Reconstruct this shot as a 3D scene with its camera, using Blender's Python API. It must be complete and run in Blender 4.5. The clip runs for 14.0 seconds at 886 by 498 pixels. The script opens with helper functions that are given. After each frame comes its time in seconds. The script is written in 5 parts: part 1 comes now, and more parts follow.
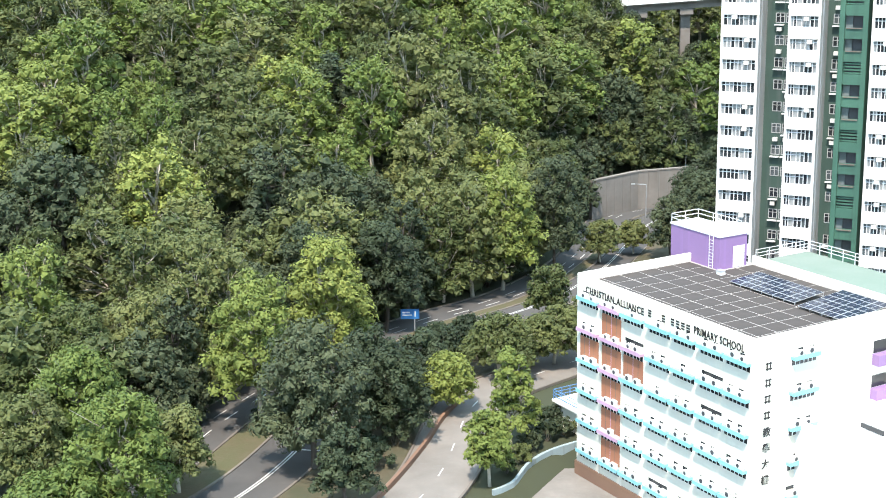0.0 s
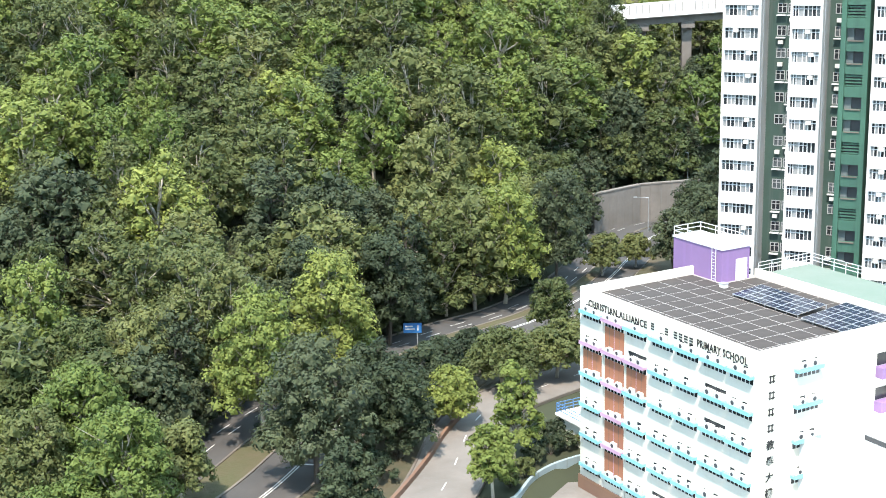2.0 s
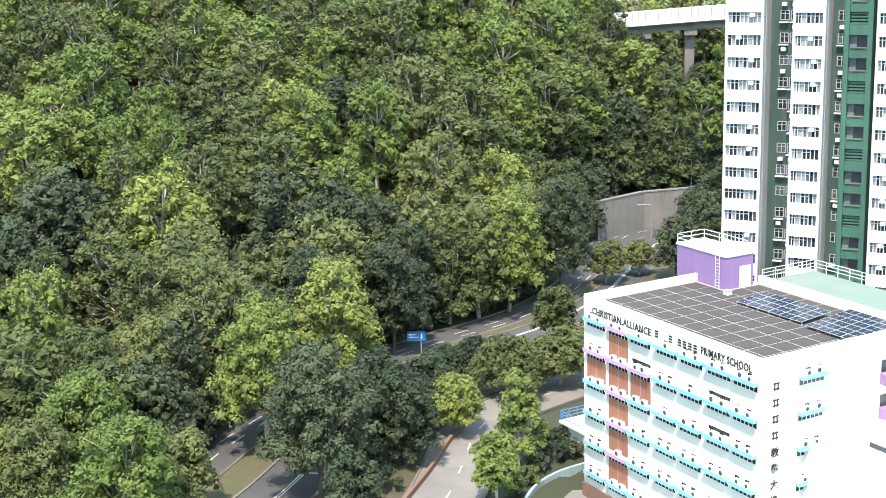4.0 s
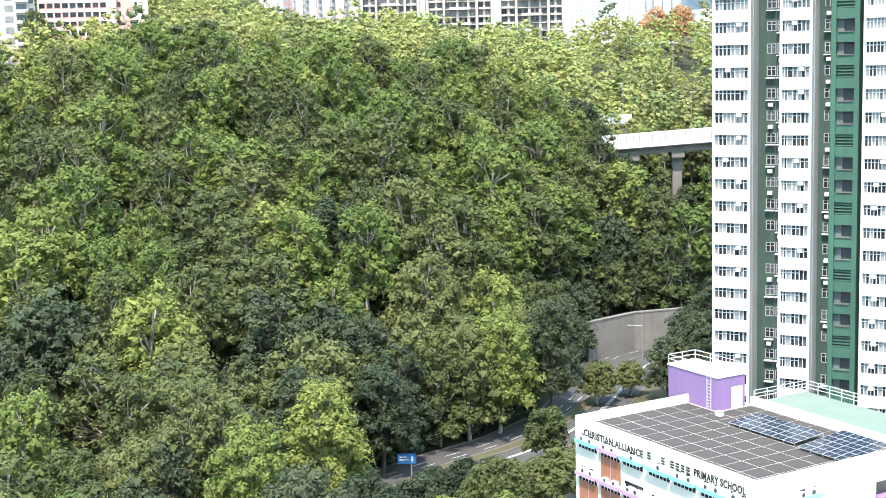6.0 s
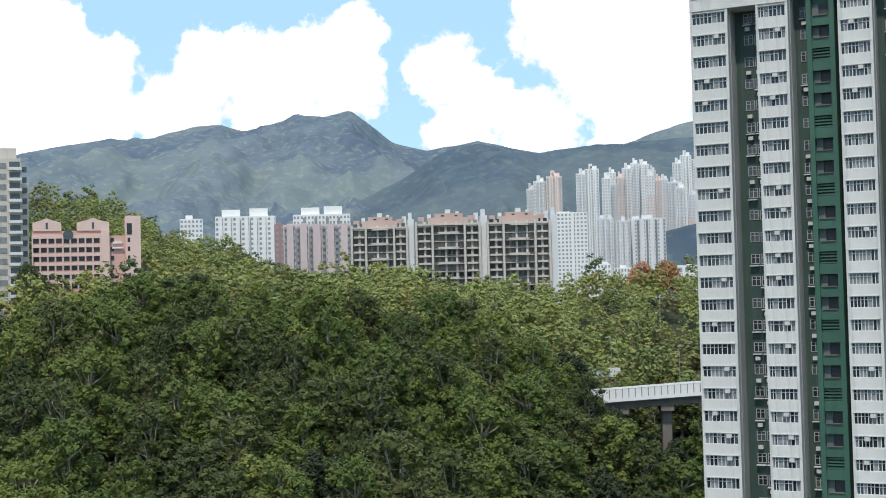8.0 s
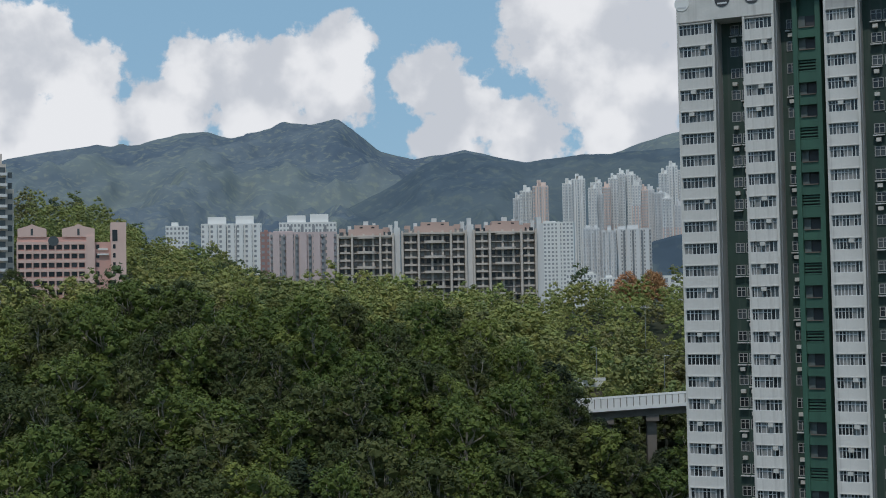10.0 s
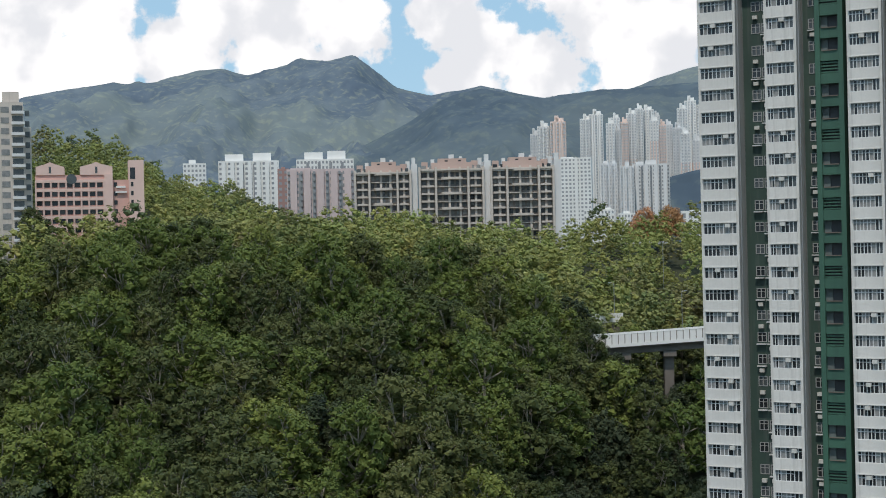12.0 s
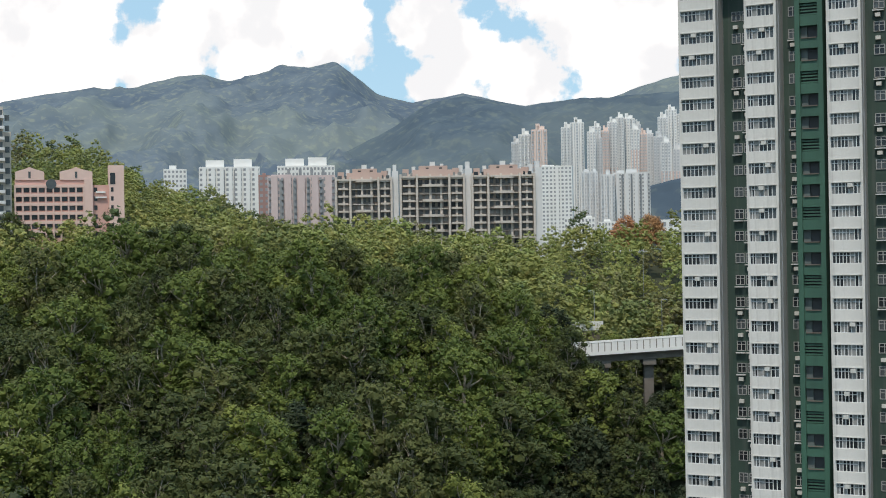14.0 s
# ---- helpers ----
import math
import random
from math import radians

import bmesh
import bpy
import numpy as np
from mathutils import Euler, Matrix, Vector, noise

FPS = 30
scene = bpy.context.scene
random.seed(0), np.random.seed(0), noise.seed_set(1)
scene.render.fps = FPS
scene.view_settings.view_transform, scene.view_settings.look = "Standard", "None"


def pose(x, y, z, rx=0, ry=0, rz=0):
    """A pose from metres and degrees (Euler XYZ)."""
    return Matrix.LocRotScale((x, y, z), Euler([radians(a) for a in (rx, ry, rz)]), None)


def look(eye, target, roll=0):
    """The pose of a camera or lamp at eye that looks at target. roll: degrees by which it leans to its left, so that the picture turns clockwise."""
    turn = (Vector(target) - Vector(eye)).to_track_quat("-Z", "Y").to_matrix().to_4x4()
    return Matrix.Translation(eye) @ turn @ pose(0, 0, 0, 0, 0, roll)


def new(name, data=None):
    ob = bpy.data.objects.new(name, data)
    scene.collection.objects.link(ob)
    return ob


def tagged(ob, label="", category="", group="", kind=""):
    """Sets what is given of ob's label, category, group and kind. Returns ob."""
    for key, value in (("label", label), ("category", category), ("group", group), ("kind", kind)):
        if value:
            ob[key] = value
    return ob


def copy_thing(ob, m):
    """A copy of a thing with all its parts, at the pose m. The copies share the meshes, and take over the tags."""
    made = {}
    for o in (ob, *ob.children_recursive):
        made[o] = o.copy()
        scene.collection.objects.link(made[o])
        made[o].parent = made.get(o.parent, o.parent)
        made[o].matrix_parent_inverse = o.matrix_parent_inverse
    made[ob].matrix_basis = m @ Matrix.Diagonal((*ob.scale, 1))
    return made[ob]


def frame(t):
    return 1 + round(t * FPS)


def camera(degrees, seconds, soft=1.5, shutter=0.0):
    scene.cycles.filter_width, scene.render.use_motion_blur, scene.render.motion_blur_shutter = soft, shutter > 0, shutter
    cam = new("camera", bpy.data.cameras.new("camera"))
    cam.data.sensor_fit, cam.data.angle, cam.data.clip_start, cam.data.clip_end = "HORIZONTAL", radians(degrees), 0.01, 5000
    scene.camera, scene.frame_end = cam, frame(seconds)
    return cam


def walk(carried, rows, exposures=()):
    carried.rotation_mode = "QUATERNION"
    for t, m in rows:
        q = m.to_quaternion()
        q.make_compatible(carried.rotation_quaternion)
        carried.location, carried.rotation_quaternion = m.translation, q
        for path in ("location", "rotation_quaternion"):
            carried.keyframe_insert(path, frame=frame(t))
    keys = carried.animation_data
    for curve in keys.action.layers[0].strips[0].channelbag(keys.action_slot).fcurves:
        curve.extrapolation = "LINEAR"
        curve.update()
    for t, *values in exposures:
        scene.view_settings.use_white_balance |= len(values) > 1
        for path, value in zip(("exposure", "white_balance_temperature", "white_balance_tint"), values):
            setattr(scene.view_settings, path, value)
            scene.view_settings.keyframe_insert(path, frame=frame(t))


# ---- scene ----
cam = camera(35.62, 14.0, 1.0)
EYE = 62.0
# seconds, yaw to the right, pitch up, roll
ROWS = [
    (0.0, -0.000, -14.344, -1.180),
    (0.5, 0.059, -14.259, -1.274),
    (1.0, 0.089, -14.005, -1.284),
    (1.5, 0.013, -14.168, -1.251),
    (2.0, -0.092, -13.769, -1.404),
    (2.5, -0.054, -13.530, -1.401),
    (3.0, -0.056, -13.508, -1.348),
    (3.2, -0.088, -13.519, -1.444),
    (5.3, -0.249, -11.945, -1.679),
    (5.5, -0.188, -10.705, -1.720),
    (6.0, 0.317, -8.416, -1.611),
    (6.5, 0.464, -5.250, -1.566),
    (7.0, 0.626, -3.927, -1.560),
    (7.5, 1.272, -1.333, -1.593),
    (8.0, 1.052, 2.046, -1.425),
    (8.2, 1.195, 2.526, -1.245),
    (10.3, 1.644, 2.325, -1.069),
    (10.5, 1.590, 2.244, -1.061),
    (11.0, 1.433, 2.176, -1.054),
    (11.5, 1.501, 2.220, -1.074),
    (12.0, 0.858, -0.228, -1.273),
    (12.5, 1.216, 0.349, -1.145),
    (13.0, 1.368, 0.551, -1.089),
    (13.5, 1.484, 0.041, -0.977),
    (14.0, 1.667, 0.059, -0.958),
]
# seconds, stops, kelvin, tint
EXPOSURES = [(0.0, 0.95, 6650, 13), (3.2, 0.95, 6650, 13), (5.3, 1.03, 6650, 13), (6.0, 1.05, 6600, 13), (6.5, 0.92, 6600, 13), (7.0, 0.6, 6600, 13), (7.5, 0.22, 6600, 12), (8.0, -0.6, 6500, 12),
             (8.2, -1.0, 6400, 12), (10.5, -1.5, 6250, 11), (11.0, -1.15, 6250, 11), (11.5, -1.22, 6250, 11), (12.0, -1.0, 6600, 12), (12.5, -0.7, 6800, 12), (14.0, -0.82, 6850, 12)]
walk(cam, [(t, pose(0, 0, EYE, 90 + pitch, 0, -yaw) @ pose(0, 0, 0, 0, 0, roll)) for t, yaw, pitch, roll in ROWS], EXPOSURES)

# ---------------------------------------------------------------- light
SUN_EL, SUN_AZ = 61.0, -165.0          # degrees above the horizon; to the right of +y
world = bpy.data.worlds.new("sky")
scene.world = world
world.use_nodes = True


def link(tree, a, b):
    tree.links.new(a, b)


CLOUDS = [(-0.269, 0.187, 0.050), (-0.232, 0.170, 0.034), (-0.277, 0.134, 0.050), (-0.225, 0.133, 0.028), (-0.172, 0.140, 0.032),
          (-0.151, 0.173, 0.028), (-0.114, 0.172, 0.034), (-0.102, 0.143, 0.030), (-0.077, 0.176, 0.029), (-0.044, 0.188, 0.028), (-0.044, 0.159, 0.032),
          (0.017, 0.162, 0.030), (0.046, 0.141, 0.030), (0.033, 0.121, 0.028), (0.090, 0.124, 0.029), (0.122, 0.207, 0.050),
          (0.166, 0.168, 0.058), (0.166, 0.131, 0.042), (0.230, 0.193, 0.066), (-0.345, 0.184, 0.066)]


def math_node(t, op, a, b=None, c=None):
    n = t.nodes.new("ShaderNodeMath")
    n.operation = op
    for k, v in enumerate((a, b, c)):
        if v is None:
            continue
        if isinstance(v, (int, float)):
            n.inputs[k].default_value = v
        else:
            link(t, v, n.inputs[k])
    return n.outputs[0]


def ramp01(t, v, lo, hi):
    r = t.nodes.new("ShaderNodeMapRange")
    r.interpolation_type = "SMOOTHSTEP"
    r.inputs[1].default_value, r.inputs[2].default_value = lo, hi
    link(t, v, r.inputs[0])
    return r.outputs[0]


def sky_nodes():
    """Blue sky with heaped fair-weather clouds: a bank over the mountain, and drifting heaps all round."""
    t = world.node_tree
    t.nodes.clear()
    out = t.nodes.new("ShaderNodeOutputWorld")
    bg = t.nodes.new("ShaderNodeBackground")
    sky = t.nodes.new("ShaderNodeTexSky")
    sky.sky_type = "NISHITA"
    sky.sun_disc = False
    sky.sun_elevation = radians(SUN_EL)
    sky.sun_rotation = radians(SUN_AZ)
    sky.air_density, sky.dust_density, sky.ozone_density = 1.0, 0.4, 1.6
    bg.inputs["Strength"].default_value = 0.12
    co = t.nodes.new("ShaderNodeTexCoord")
    sp = t.nodes.new("ShaderNodeSeparateXYZ")
    link(t, co.outputs["Generated"], sp.inputs[0])
    y = math_node(t, "MAXIMUM", sp.outputs[1], 0.05)
    gx, gz = math_node(t, "DIVIDE", sp.outputs[0], y), math_node(t, "DIVIDE", sp.outputs[2], y)

    def cloud_noise(scale, detail, rough):
        n = t.nodes.new("ShaderNodeTexNoise")
        n.inputs["Scale"].default_value, n.inputs["Detail"].default_value, n.inputs["Roughness"].default_value = scale, detail, rough
        link(t, co.outputs["Generated"], n.inputs["Vector"])
        return n.outputs[0]

    field = None
    for cx, cz, r in CLOUDS:
        dx, dz = math_node(t, "SUBTRACT", gx, cx), math_node(t, "SUBTRACT", gz, cz)
        d2 = math_node(t, "ADD", math_node(t, "MULTIPLY", dx, dx), math_node(t, "MULTIPLY", dz, dz))
        near = math_node(t, "SUBTRACT", 1.0, math_node(t, "DIVIDE", math_node(t, "SQRT", d2), r * 0.93))
        field = near if field is None else math_node(t, "SMOOTH_MAX", field, near, 0.25)
    fine = math_node(t, "ADD", math_node(t, "MULTIPLY", math_node(t, "SUBTRACT", cloud_noise(30.0, 3.0, 0.5), 0.5), 1.5), math_node(t, "MULTIPLY", math_node(t, "SUBTRACT", cloud_noise(95.0, 7.0, 0.6), 0.5), 1.0))
    bank = ramp01(t, math_node(t, "ADD", field, fine), -0.17, 0.11)
    drift = ramp01(t, cloud_noise(3.2, 9.0, 0.58), 0.51, 0.65)
    front = math_node(t, "MULTIPLY", ramp01(t, sp.outputs[1], 0.82, 0.92), ramp01(t, gz, 0.36, 0.26))
    mask = math_node(t, "ADD", math_node(t, "MULTIPLY", bank, front), math_node(t, "MULTIPLY", drift, math_node(t, "SUBTRACT", 1.0, front)))
    shade = ramp01(t, math_node(t, "ADD", cloud_noise(17.0, 5.0, 0.5), math_node(t, "MULTIPLY", field, 0.12)), 0.42, 0.62)
    cloud = mixed(t, shade, (13.2, 13.7, 14.4), (19.0, 19.0, 18.9))
    pale = mixed(t, 0.5, sky.outputs[0], (9.0, 15.5, 20.6))
    link(t, mixed(t, mask, pale, cloud), bg.inputs["Color"])
    link(t, bg.outputs[0], out.inputs["Surface"])


sun = new("sun", bpy.data.lights.new("sun", "SUN"))
sun.data.energy, sun.data.angle, sun.data.color = 4.3, radians(1.5), (1.0, 0.93, 0.83)
_a, _e = radians(SUN_AZ), radians(SUN_EL)
SUN_DIR = Vector((math.sin(_a) * math.cos(_e), math.cos(_a) * math.cos(_e), math.sin(_e)))
sun.matrix_world = look(SUN_DIR * 400 + Vector((0, 200, 0)), (0, 200, 0))

# ---------------------------------------------------------------- materials


def node_mat(name, rough=0.8, metal=0.0):
    m = bpy.data.materials.new(name)
    m.use_nodes = True
    t = m.node_tree
    p = t.nodes["Principled BSDF"]
    p.inputs["Roughness"].default_value = rough
    p.inputs["Metallic"].default_value = metal
    return m, t, p


def mixed(t, fac, a, b):
    n = t.nodes.new("ShaderNodeMix")
    n.data_type = "RGBA"
    if isinstance(fac, float):
        n.inputs[0].default_value = fac
    else:
        link(t, fac, n.inputs[0])
    for k, v in ((6, a), (7, b)):
        if isinstance(v, tuple):
            n.inputs[k].default_value = (*v, 1)
        else:
            link(t, v, n.inputs[k])
    return n.outputs[2]


def noise_fac(t, scale, detail=4.0, lo=0.35, hi=0.65, stretch=None, rough=0.55):
    c = t.nodes.new("ShaderNodeTexCoord")
    n = t.nodes.new("ShaderNodeTexNoise")
    n.inputs["Scale"].default_value = scale
    n.inputs["Detail"].default_value = detail
    n.inputs["Roughness"].default_value = rough
    if stretch:
        mp = t.nodes.new("ShaderNodeMapping")
        mp.inputs["Scale"].default_value = stretch
        link(t, c.outputs["Object"], mp.inputs[0])
        link(t, mp.outputs[0], n.inputs["Vector"])
    else:
        link(t, c.outputs["Object"], n.inputs["Vector"])
    r = t.nodes.new("ShaderNodeMapRange")
    r.inputs[1].default_value, r.inputs[2].default_value = lo, hi
    link(t, n.outputs[0], r.inputs[0])
    return r.outputs[0]


def bump(t, p, fac, strength=0.3, dist=0.05):
    b = t.nodes.new("ShaderNodeBump")
    b.inputs["Strength"].default_value = strength
    b.inputs["Distance"].default_value = dist
    link(t, fac, b.inputs["Height"])
    link(t, b.outputs[0], p.inputs["Normal"])


def plain(name, a, b=None, rough=0.8, metal=0.0, big=0.15, small=3.0, amount=0.5, bumps=0.0, streak=None):
    """Two tones at two scales, with a little relief. streak: a third tone, run down the face by rain."""
    m, t, p = node_mat(name, rough, metal)
    b = b or tuple(c * 0.8 for c in a)
    f1 = noise_fac(t, big)
    f2 = noise_fac(t, small, 6.0, 0.3, 0.7)
    half = mixed(t, f1, a, b)
    mid = tuple((x + y) / 2 * 0.92 for x, y in zip(a, b))
    sc = t.nodes.new("ShaderNodeMath")
    sc.operation = "MULTIPLY"
    sc.inputs[1].default_value = amount
    link(t, f2, sc.inputs[0])
    col = mixed(t, sc.outputs[0], half, mid)
    if streak:
        f3 = noise_fac(t, 1.0, 5.0, 0.52, 0.75, (1.6, 1.6, 0.09))
        s3 = t.nodes.new("ShaderNodeMath")
        s3.operation = "MULTIPLY"
        s3.inputs[1].default_value = 0.6
        link(t, f3, s3.inputs[0])
        col = mixed(t, s3.outputs[0], col, streak)
    link(t, col, p.inputs["Base Color"])
    if bumps:
        bump(t, p, f2, bumps)
    return m


def leaf_mat(name, dark, mid, lit, rough=0.55, per_object=True):
    m, t, p = node_mat(name, rough)
    g = t.nodes.new("ShaderNodeNewGeometry")
    isl = g.outputs["Random Per Island"]
    base = mixed(t, isl, dark, mid)
    big = noise_fac(t, 0.35 if per_object else 0.14, 2.0, 0.36, 0.66)
    col = mixed(t, big, base, lit)
    hs = t.nodes.new("ShaderNodeHueSaturation")
    link(t, col, hs.inputs["Color"])
    if per_object:
        oi = t.nodes.new("ShaderNodeObjectInfo")
        r = t.nodes.new("ShaderNodeMapRange")
        r.inputs[3].default_value, r.inputs[4].default_value = 0.485, 0.52
        link(t, oi.outputs["Random"], r.inputs[0])
        link(t, r.outputs[0], hs.inputs["Hue"])
        v = t.nodes.new("ShaderNodeMapRange")
        v.inputs[3].default_value, v.inputs[4].default_value = 1.25, 0.75
        link(t, oi.outputs["Random"], v.inputs[0])
        link(t, v.outputs[0], hs.inputs["Value"])
    else:
        w = noise_fac(t, 0.09, 1.0, 0.3, 0.7)
        r = t.nodes.new("ShaderNodeMapRange")
        r.inputs[3].default_value, r.inputs[4].default_value = 0.475, 0.525
        link(t, w, r.inputs[0])
        link(t, r.outputs[0], hs.inputs["Hue"])
    link(t, hs.outputs[0], p.inputs["Base Color"])
    tr = t.nodes.new("ShaderNodeBsdfTranslucent")
    link(t, hs.outputs[0], tr.inputs["Color"])
    mx = t.nodes.new("ShaderNodeMixShader")
    mx.inputs[0].default_value = 0.16
    link(t, p.outputs[0], mx.inputs[1])
    link(t, tr.outputs[0], mx.inputs[2])
    link(t, mx.outputs[0], t.nodes["Material Output"].inputs["Surface"])
    p.inputs["Specular IOR Level"].default_value = 0.15
    return m


sky_nodes()

WHITE = plain("white_render", (0.70, 0.68, 0.64), (0.60, 0.585, 0.55), big=0.5, small=4.0, streak=(0.42, 0.40, 0.37))
CREAM = plain("cream_render", (0.67, 0.65, 0.565), (0.62, 0.60, 0.52), streak=(0.56, 0.54, 0.46))
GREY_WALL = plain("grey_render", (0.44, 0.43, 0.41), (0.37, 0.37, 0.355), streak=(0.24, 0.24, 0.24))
GREEN_WALL = plain("green_tiles", (0.05, 0.135, 0.09), (0.036, 0.098, 0.07), rough=0.6, streak=(0.03, 0.07, 0.055))
# Darker, greyer copy of the green tiles, kept to the recesses.
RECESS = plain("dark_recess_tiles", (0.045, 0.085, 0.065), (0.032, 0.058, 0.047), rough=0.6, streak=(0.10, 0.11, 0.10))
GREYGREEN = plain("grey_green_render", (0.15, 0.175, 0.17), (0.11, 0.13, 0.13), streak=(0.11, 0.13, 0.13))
PURPLE = plain("purple_paint", (0.26, 0.155, 0.32), (0.23, 0.14, 0.28), streak=(0.28, 0.16, 0.36))
ASPHALT = plain("asphalt", (0.085, 0.079, 0.073), (0.056, 0.053, 0.05), rough=0.9, big=0.12, small=1.2)
CONCRETE = plain("concrete", (0.22, 0.195, 0.17), (0.15, 0.133, 0.115), rough=0.9, big=0.2, small=1.5, streak=(0.2, 0.19, 0.17))
ROOF_DARK = plain("roof_felt", (0.06, 0.05, 0.044), (0.038, 0.033, 0.03), rough=0.85, big=0.25, small=2.0)
SOIL = plain("soil_and_litter", (0.10, 0.075, 0.045), (0.05, 0.055, 0.028), rough=0.95, big=0.2, small=1.0, bumps=0.4)
GRASS = plain("verge_grass", (0.075, 0.075, 0.032), (0.10, 0.08, 0.045), rough=0.95, big=0.3, small=2.5, bumps=0.5)
FOREST_FLOOR = plain("forest_floor", (0.03, 0.035, 0.018), (0.045, 0.05, 0.022), rough=0.95, big=0.05, small=0.6)
LEAF = [leaf_mat("leaves_yellow_green", (0.096, 0.126, 0.032), (0.118, 0.150, 0.038), (0.175, 0.21, 0.052)),
        leaf_mat("leaves_mid_green", (0.062, 0.076, 0.028), (0.076, 0.091, 0.033), (0.116, 0.132, 0.045)),
        leaf_mat("leaves_dark_green", (0.035, 0.048, 0.027), (0.044, 0.058, 0.032), (0.066, 0.083, 0.041)),
        leaf_mat("leaves_rust_orange", (0.26, 0.14, 0.06), (0.42, 0.23, 0.11), (0.48, 0.29, 0.14))]
# Paler copies of the near leaf tones, with distance haze put into them.
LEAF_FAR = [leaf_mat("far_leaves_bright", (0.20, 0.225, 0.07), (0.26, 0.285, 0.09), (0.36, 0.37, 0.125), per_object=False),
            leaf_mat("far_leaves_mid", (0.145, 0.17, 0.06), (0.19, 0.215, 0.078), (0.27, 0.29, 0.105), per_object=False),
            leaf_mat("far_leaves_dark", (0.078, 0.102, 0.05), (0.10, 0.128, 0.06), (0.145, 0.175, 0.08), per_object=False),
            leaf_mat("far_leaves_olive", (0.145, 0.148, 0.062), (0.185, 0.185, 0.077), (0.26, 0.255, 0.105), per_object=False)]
BARK = plain("pale_bark", (0.44, 0.40, 0.33), (0.30, 0.265, 0.21), big=0.8, small=5.0)
BARK_DARK = plain("dark_bark", (0.09, 0.075, 0.06), (0.06, 0.05, 0.04), big=0.8, small=5.0)

# ---------------------------------------------------------------- mesh helpers


def link_mesh(name, verts, faces, material, parent=None, label="", smooth=False):
    me = bpy.data.meshes.new(name)
    me.from_pydata(verts, [], faces)
    if smooth:
        me.shade_smooth()
    me.materials.append(material)
    ob = new(name, me)
    ob.parent = parent
    if label:
        ob["label"] = label
    return ob


def loose_mesh(name, v, material):
    """v: (n, k, 3) corners of n loose faces of k corners."""
    k = v.shape[1]
    n = len(v)
    me = bpy.data.meshes.new(name)
    me.vertices.add(k * n)
    me.vertices.foreach_set("co", np.ascontiguousarray(v, dtype=np.float32).ravel())
    me.loops.add(k * n)
    me.loops.foreach_set("vertex_index", np.arange(k * n, dtype=np.int32))
    me.polygons.add(n)
    me.polygons.foreach_set("loop_start", np.arange(0, k * n, k, dtype=np.int32))
    me.update(calc_edges=True)
    me.materials.append(material)
    return me


class Boxes:
    """Collects boxes and prisms in one mesh, in a frame o, a, b, c (c is up)."""

    def __init__(self, o=(0, 0, 0), a=(1, 0, 0), b=(0, 1, 0)):
        self.o, self.a, self.b = Vector(o), Vector(a), Vector(b)
        self.v, self.f = [], []

    def at(self, x, y, z):
        return self.o + self.a * x + self.b * y + Vector((0, 0, z))

    def box(self, x0, x1, y0, y1, z0, z1):
        k = len(self.v)
        for z in (z0, z1):
            for x, y in ((x0, y0), (x1, y0), (x1, y1), (x0, y1)):
                self.v.append(self.at(x, y, z))
        for q in ((3, 2, 1, 0), (4, 5, 6, 7), (0, 1, 5, 4), (1, 2, 6, 5), (2, 3, 7, 6), (3, 0, 4, 7)):
            self.f.append([k + i for i in q])
        return self

    def part(self, name, material, parent=None, label=""):
        ob = link_mesh(name, self.v, self.f, material, parent, label)
        bm = bmesh.new()
        bm.from_mesh(ob.data)
        bmesh.ops.recalc_face_normals(bm, faces=bm.faces)
        bm.to_mesh(ob.data)
        bm.free()
        return ob


def empty(name, at, label, category, group="", kind=""):
    ob = new(name)
    ob.location = at
    return tagged(ob, label, category, group, kind)


# ---------------------------------------------------------------- ground
AZ = np.array([-30, -14, -8, -4, 0, 4, 8, 12, 30.0])
RNG = np.array([170, 200, 250, 300, 350, 400, 450, 500, 620.0])
HILL = np.array([
    [0, 4, 20, 36, 48, 54, 57, 70, 101], [0, 4, 20, 36, 47, 53, 57, 77, 103], [0, 4, 20, 37, 49, 56, 62, 71, 77],
    [0, 1, 17, 34, 47, 56, 61, 58, 40], [0, 0, 13, 30, 44, 52, 58, 56, 40], [0, 0, 7, 23, 36, 45, 54, 55, 40],
    [0, 0, 0, 16, 20, 34, 53, 61, 40], [0, 0, 0, 17, 20, 34, 53, 61, 40], [0, 0, 0, 17, 20, 34, 53, 61, 40]], dtype=float)
ROAD = [(-46, 96), (-36, 116), (-22, 138.5), (-14.5, 160), (-6.5, 180.5), (0.5, 193), (15, 207), (26, 225), (34, 245), (42, 262), (60, 275), (95, 288)]
ROAD_FAR = [(-57, 102), (-45.5, 122), (-34, 142.5), (-26.5, 163), (-14.5, 185.5), (-2.5, 199), (10, 210.5), (20, 226), (28, 246), (36, 268), (60, 281), (95, 293)]
SERVICE = [(-12, 118), (-2, 139), (2.3, 160), (6, 168), (14, 176), (24, 184), (40, 193)]


def smooth_path(pts, step=2.0):
    pts = [Vector((*p, 0)) for p in pts]
    out = []
    for i in range(len(pts) - 1):
        p0, p1, p2, p3 = pts[max(i - 1, 0)], pts[i], pts[i + 1], pts[min(i + 2, len(pts) - 1)]
        n = max(2, int((p2 - p1).length / step))
        for k in range(n):
            s = k / n
            out.append(0.5 * ((2 * p1) + (p2 - p0) * s + (2 * p0 - 5 * p1 + 4 * p2 - p3) * s * s + (3 * p1 - p0 - 3 * p2 + p3) * s ** 3))
    return out + [pts[-1]]


PATHS = {k: np.array([p[:2] for p in smooth_path(v)]) for k, v in (("road", ROAD), ("far", ROAD_FAR), ("service", SERVICE))}


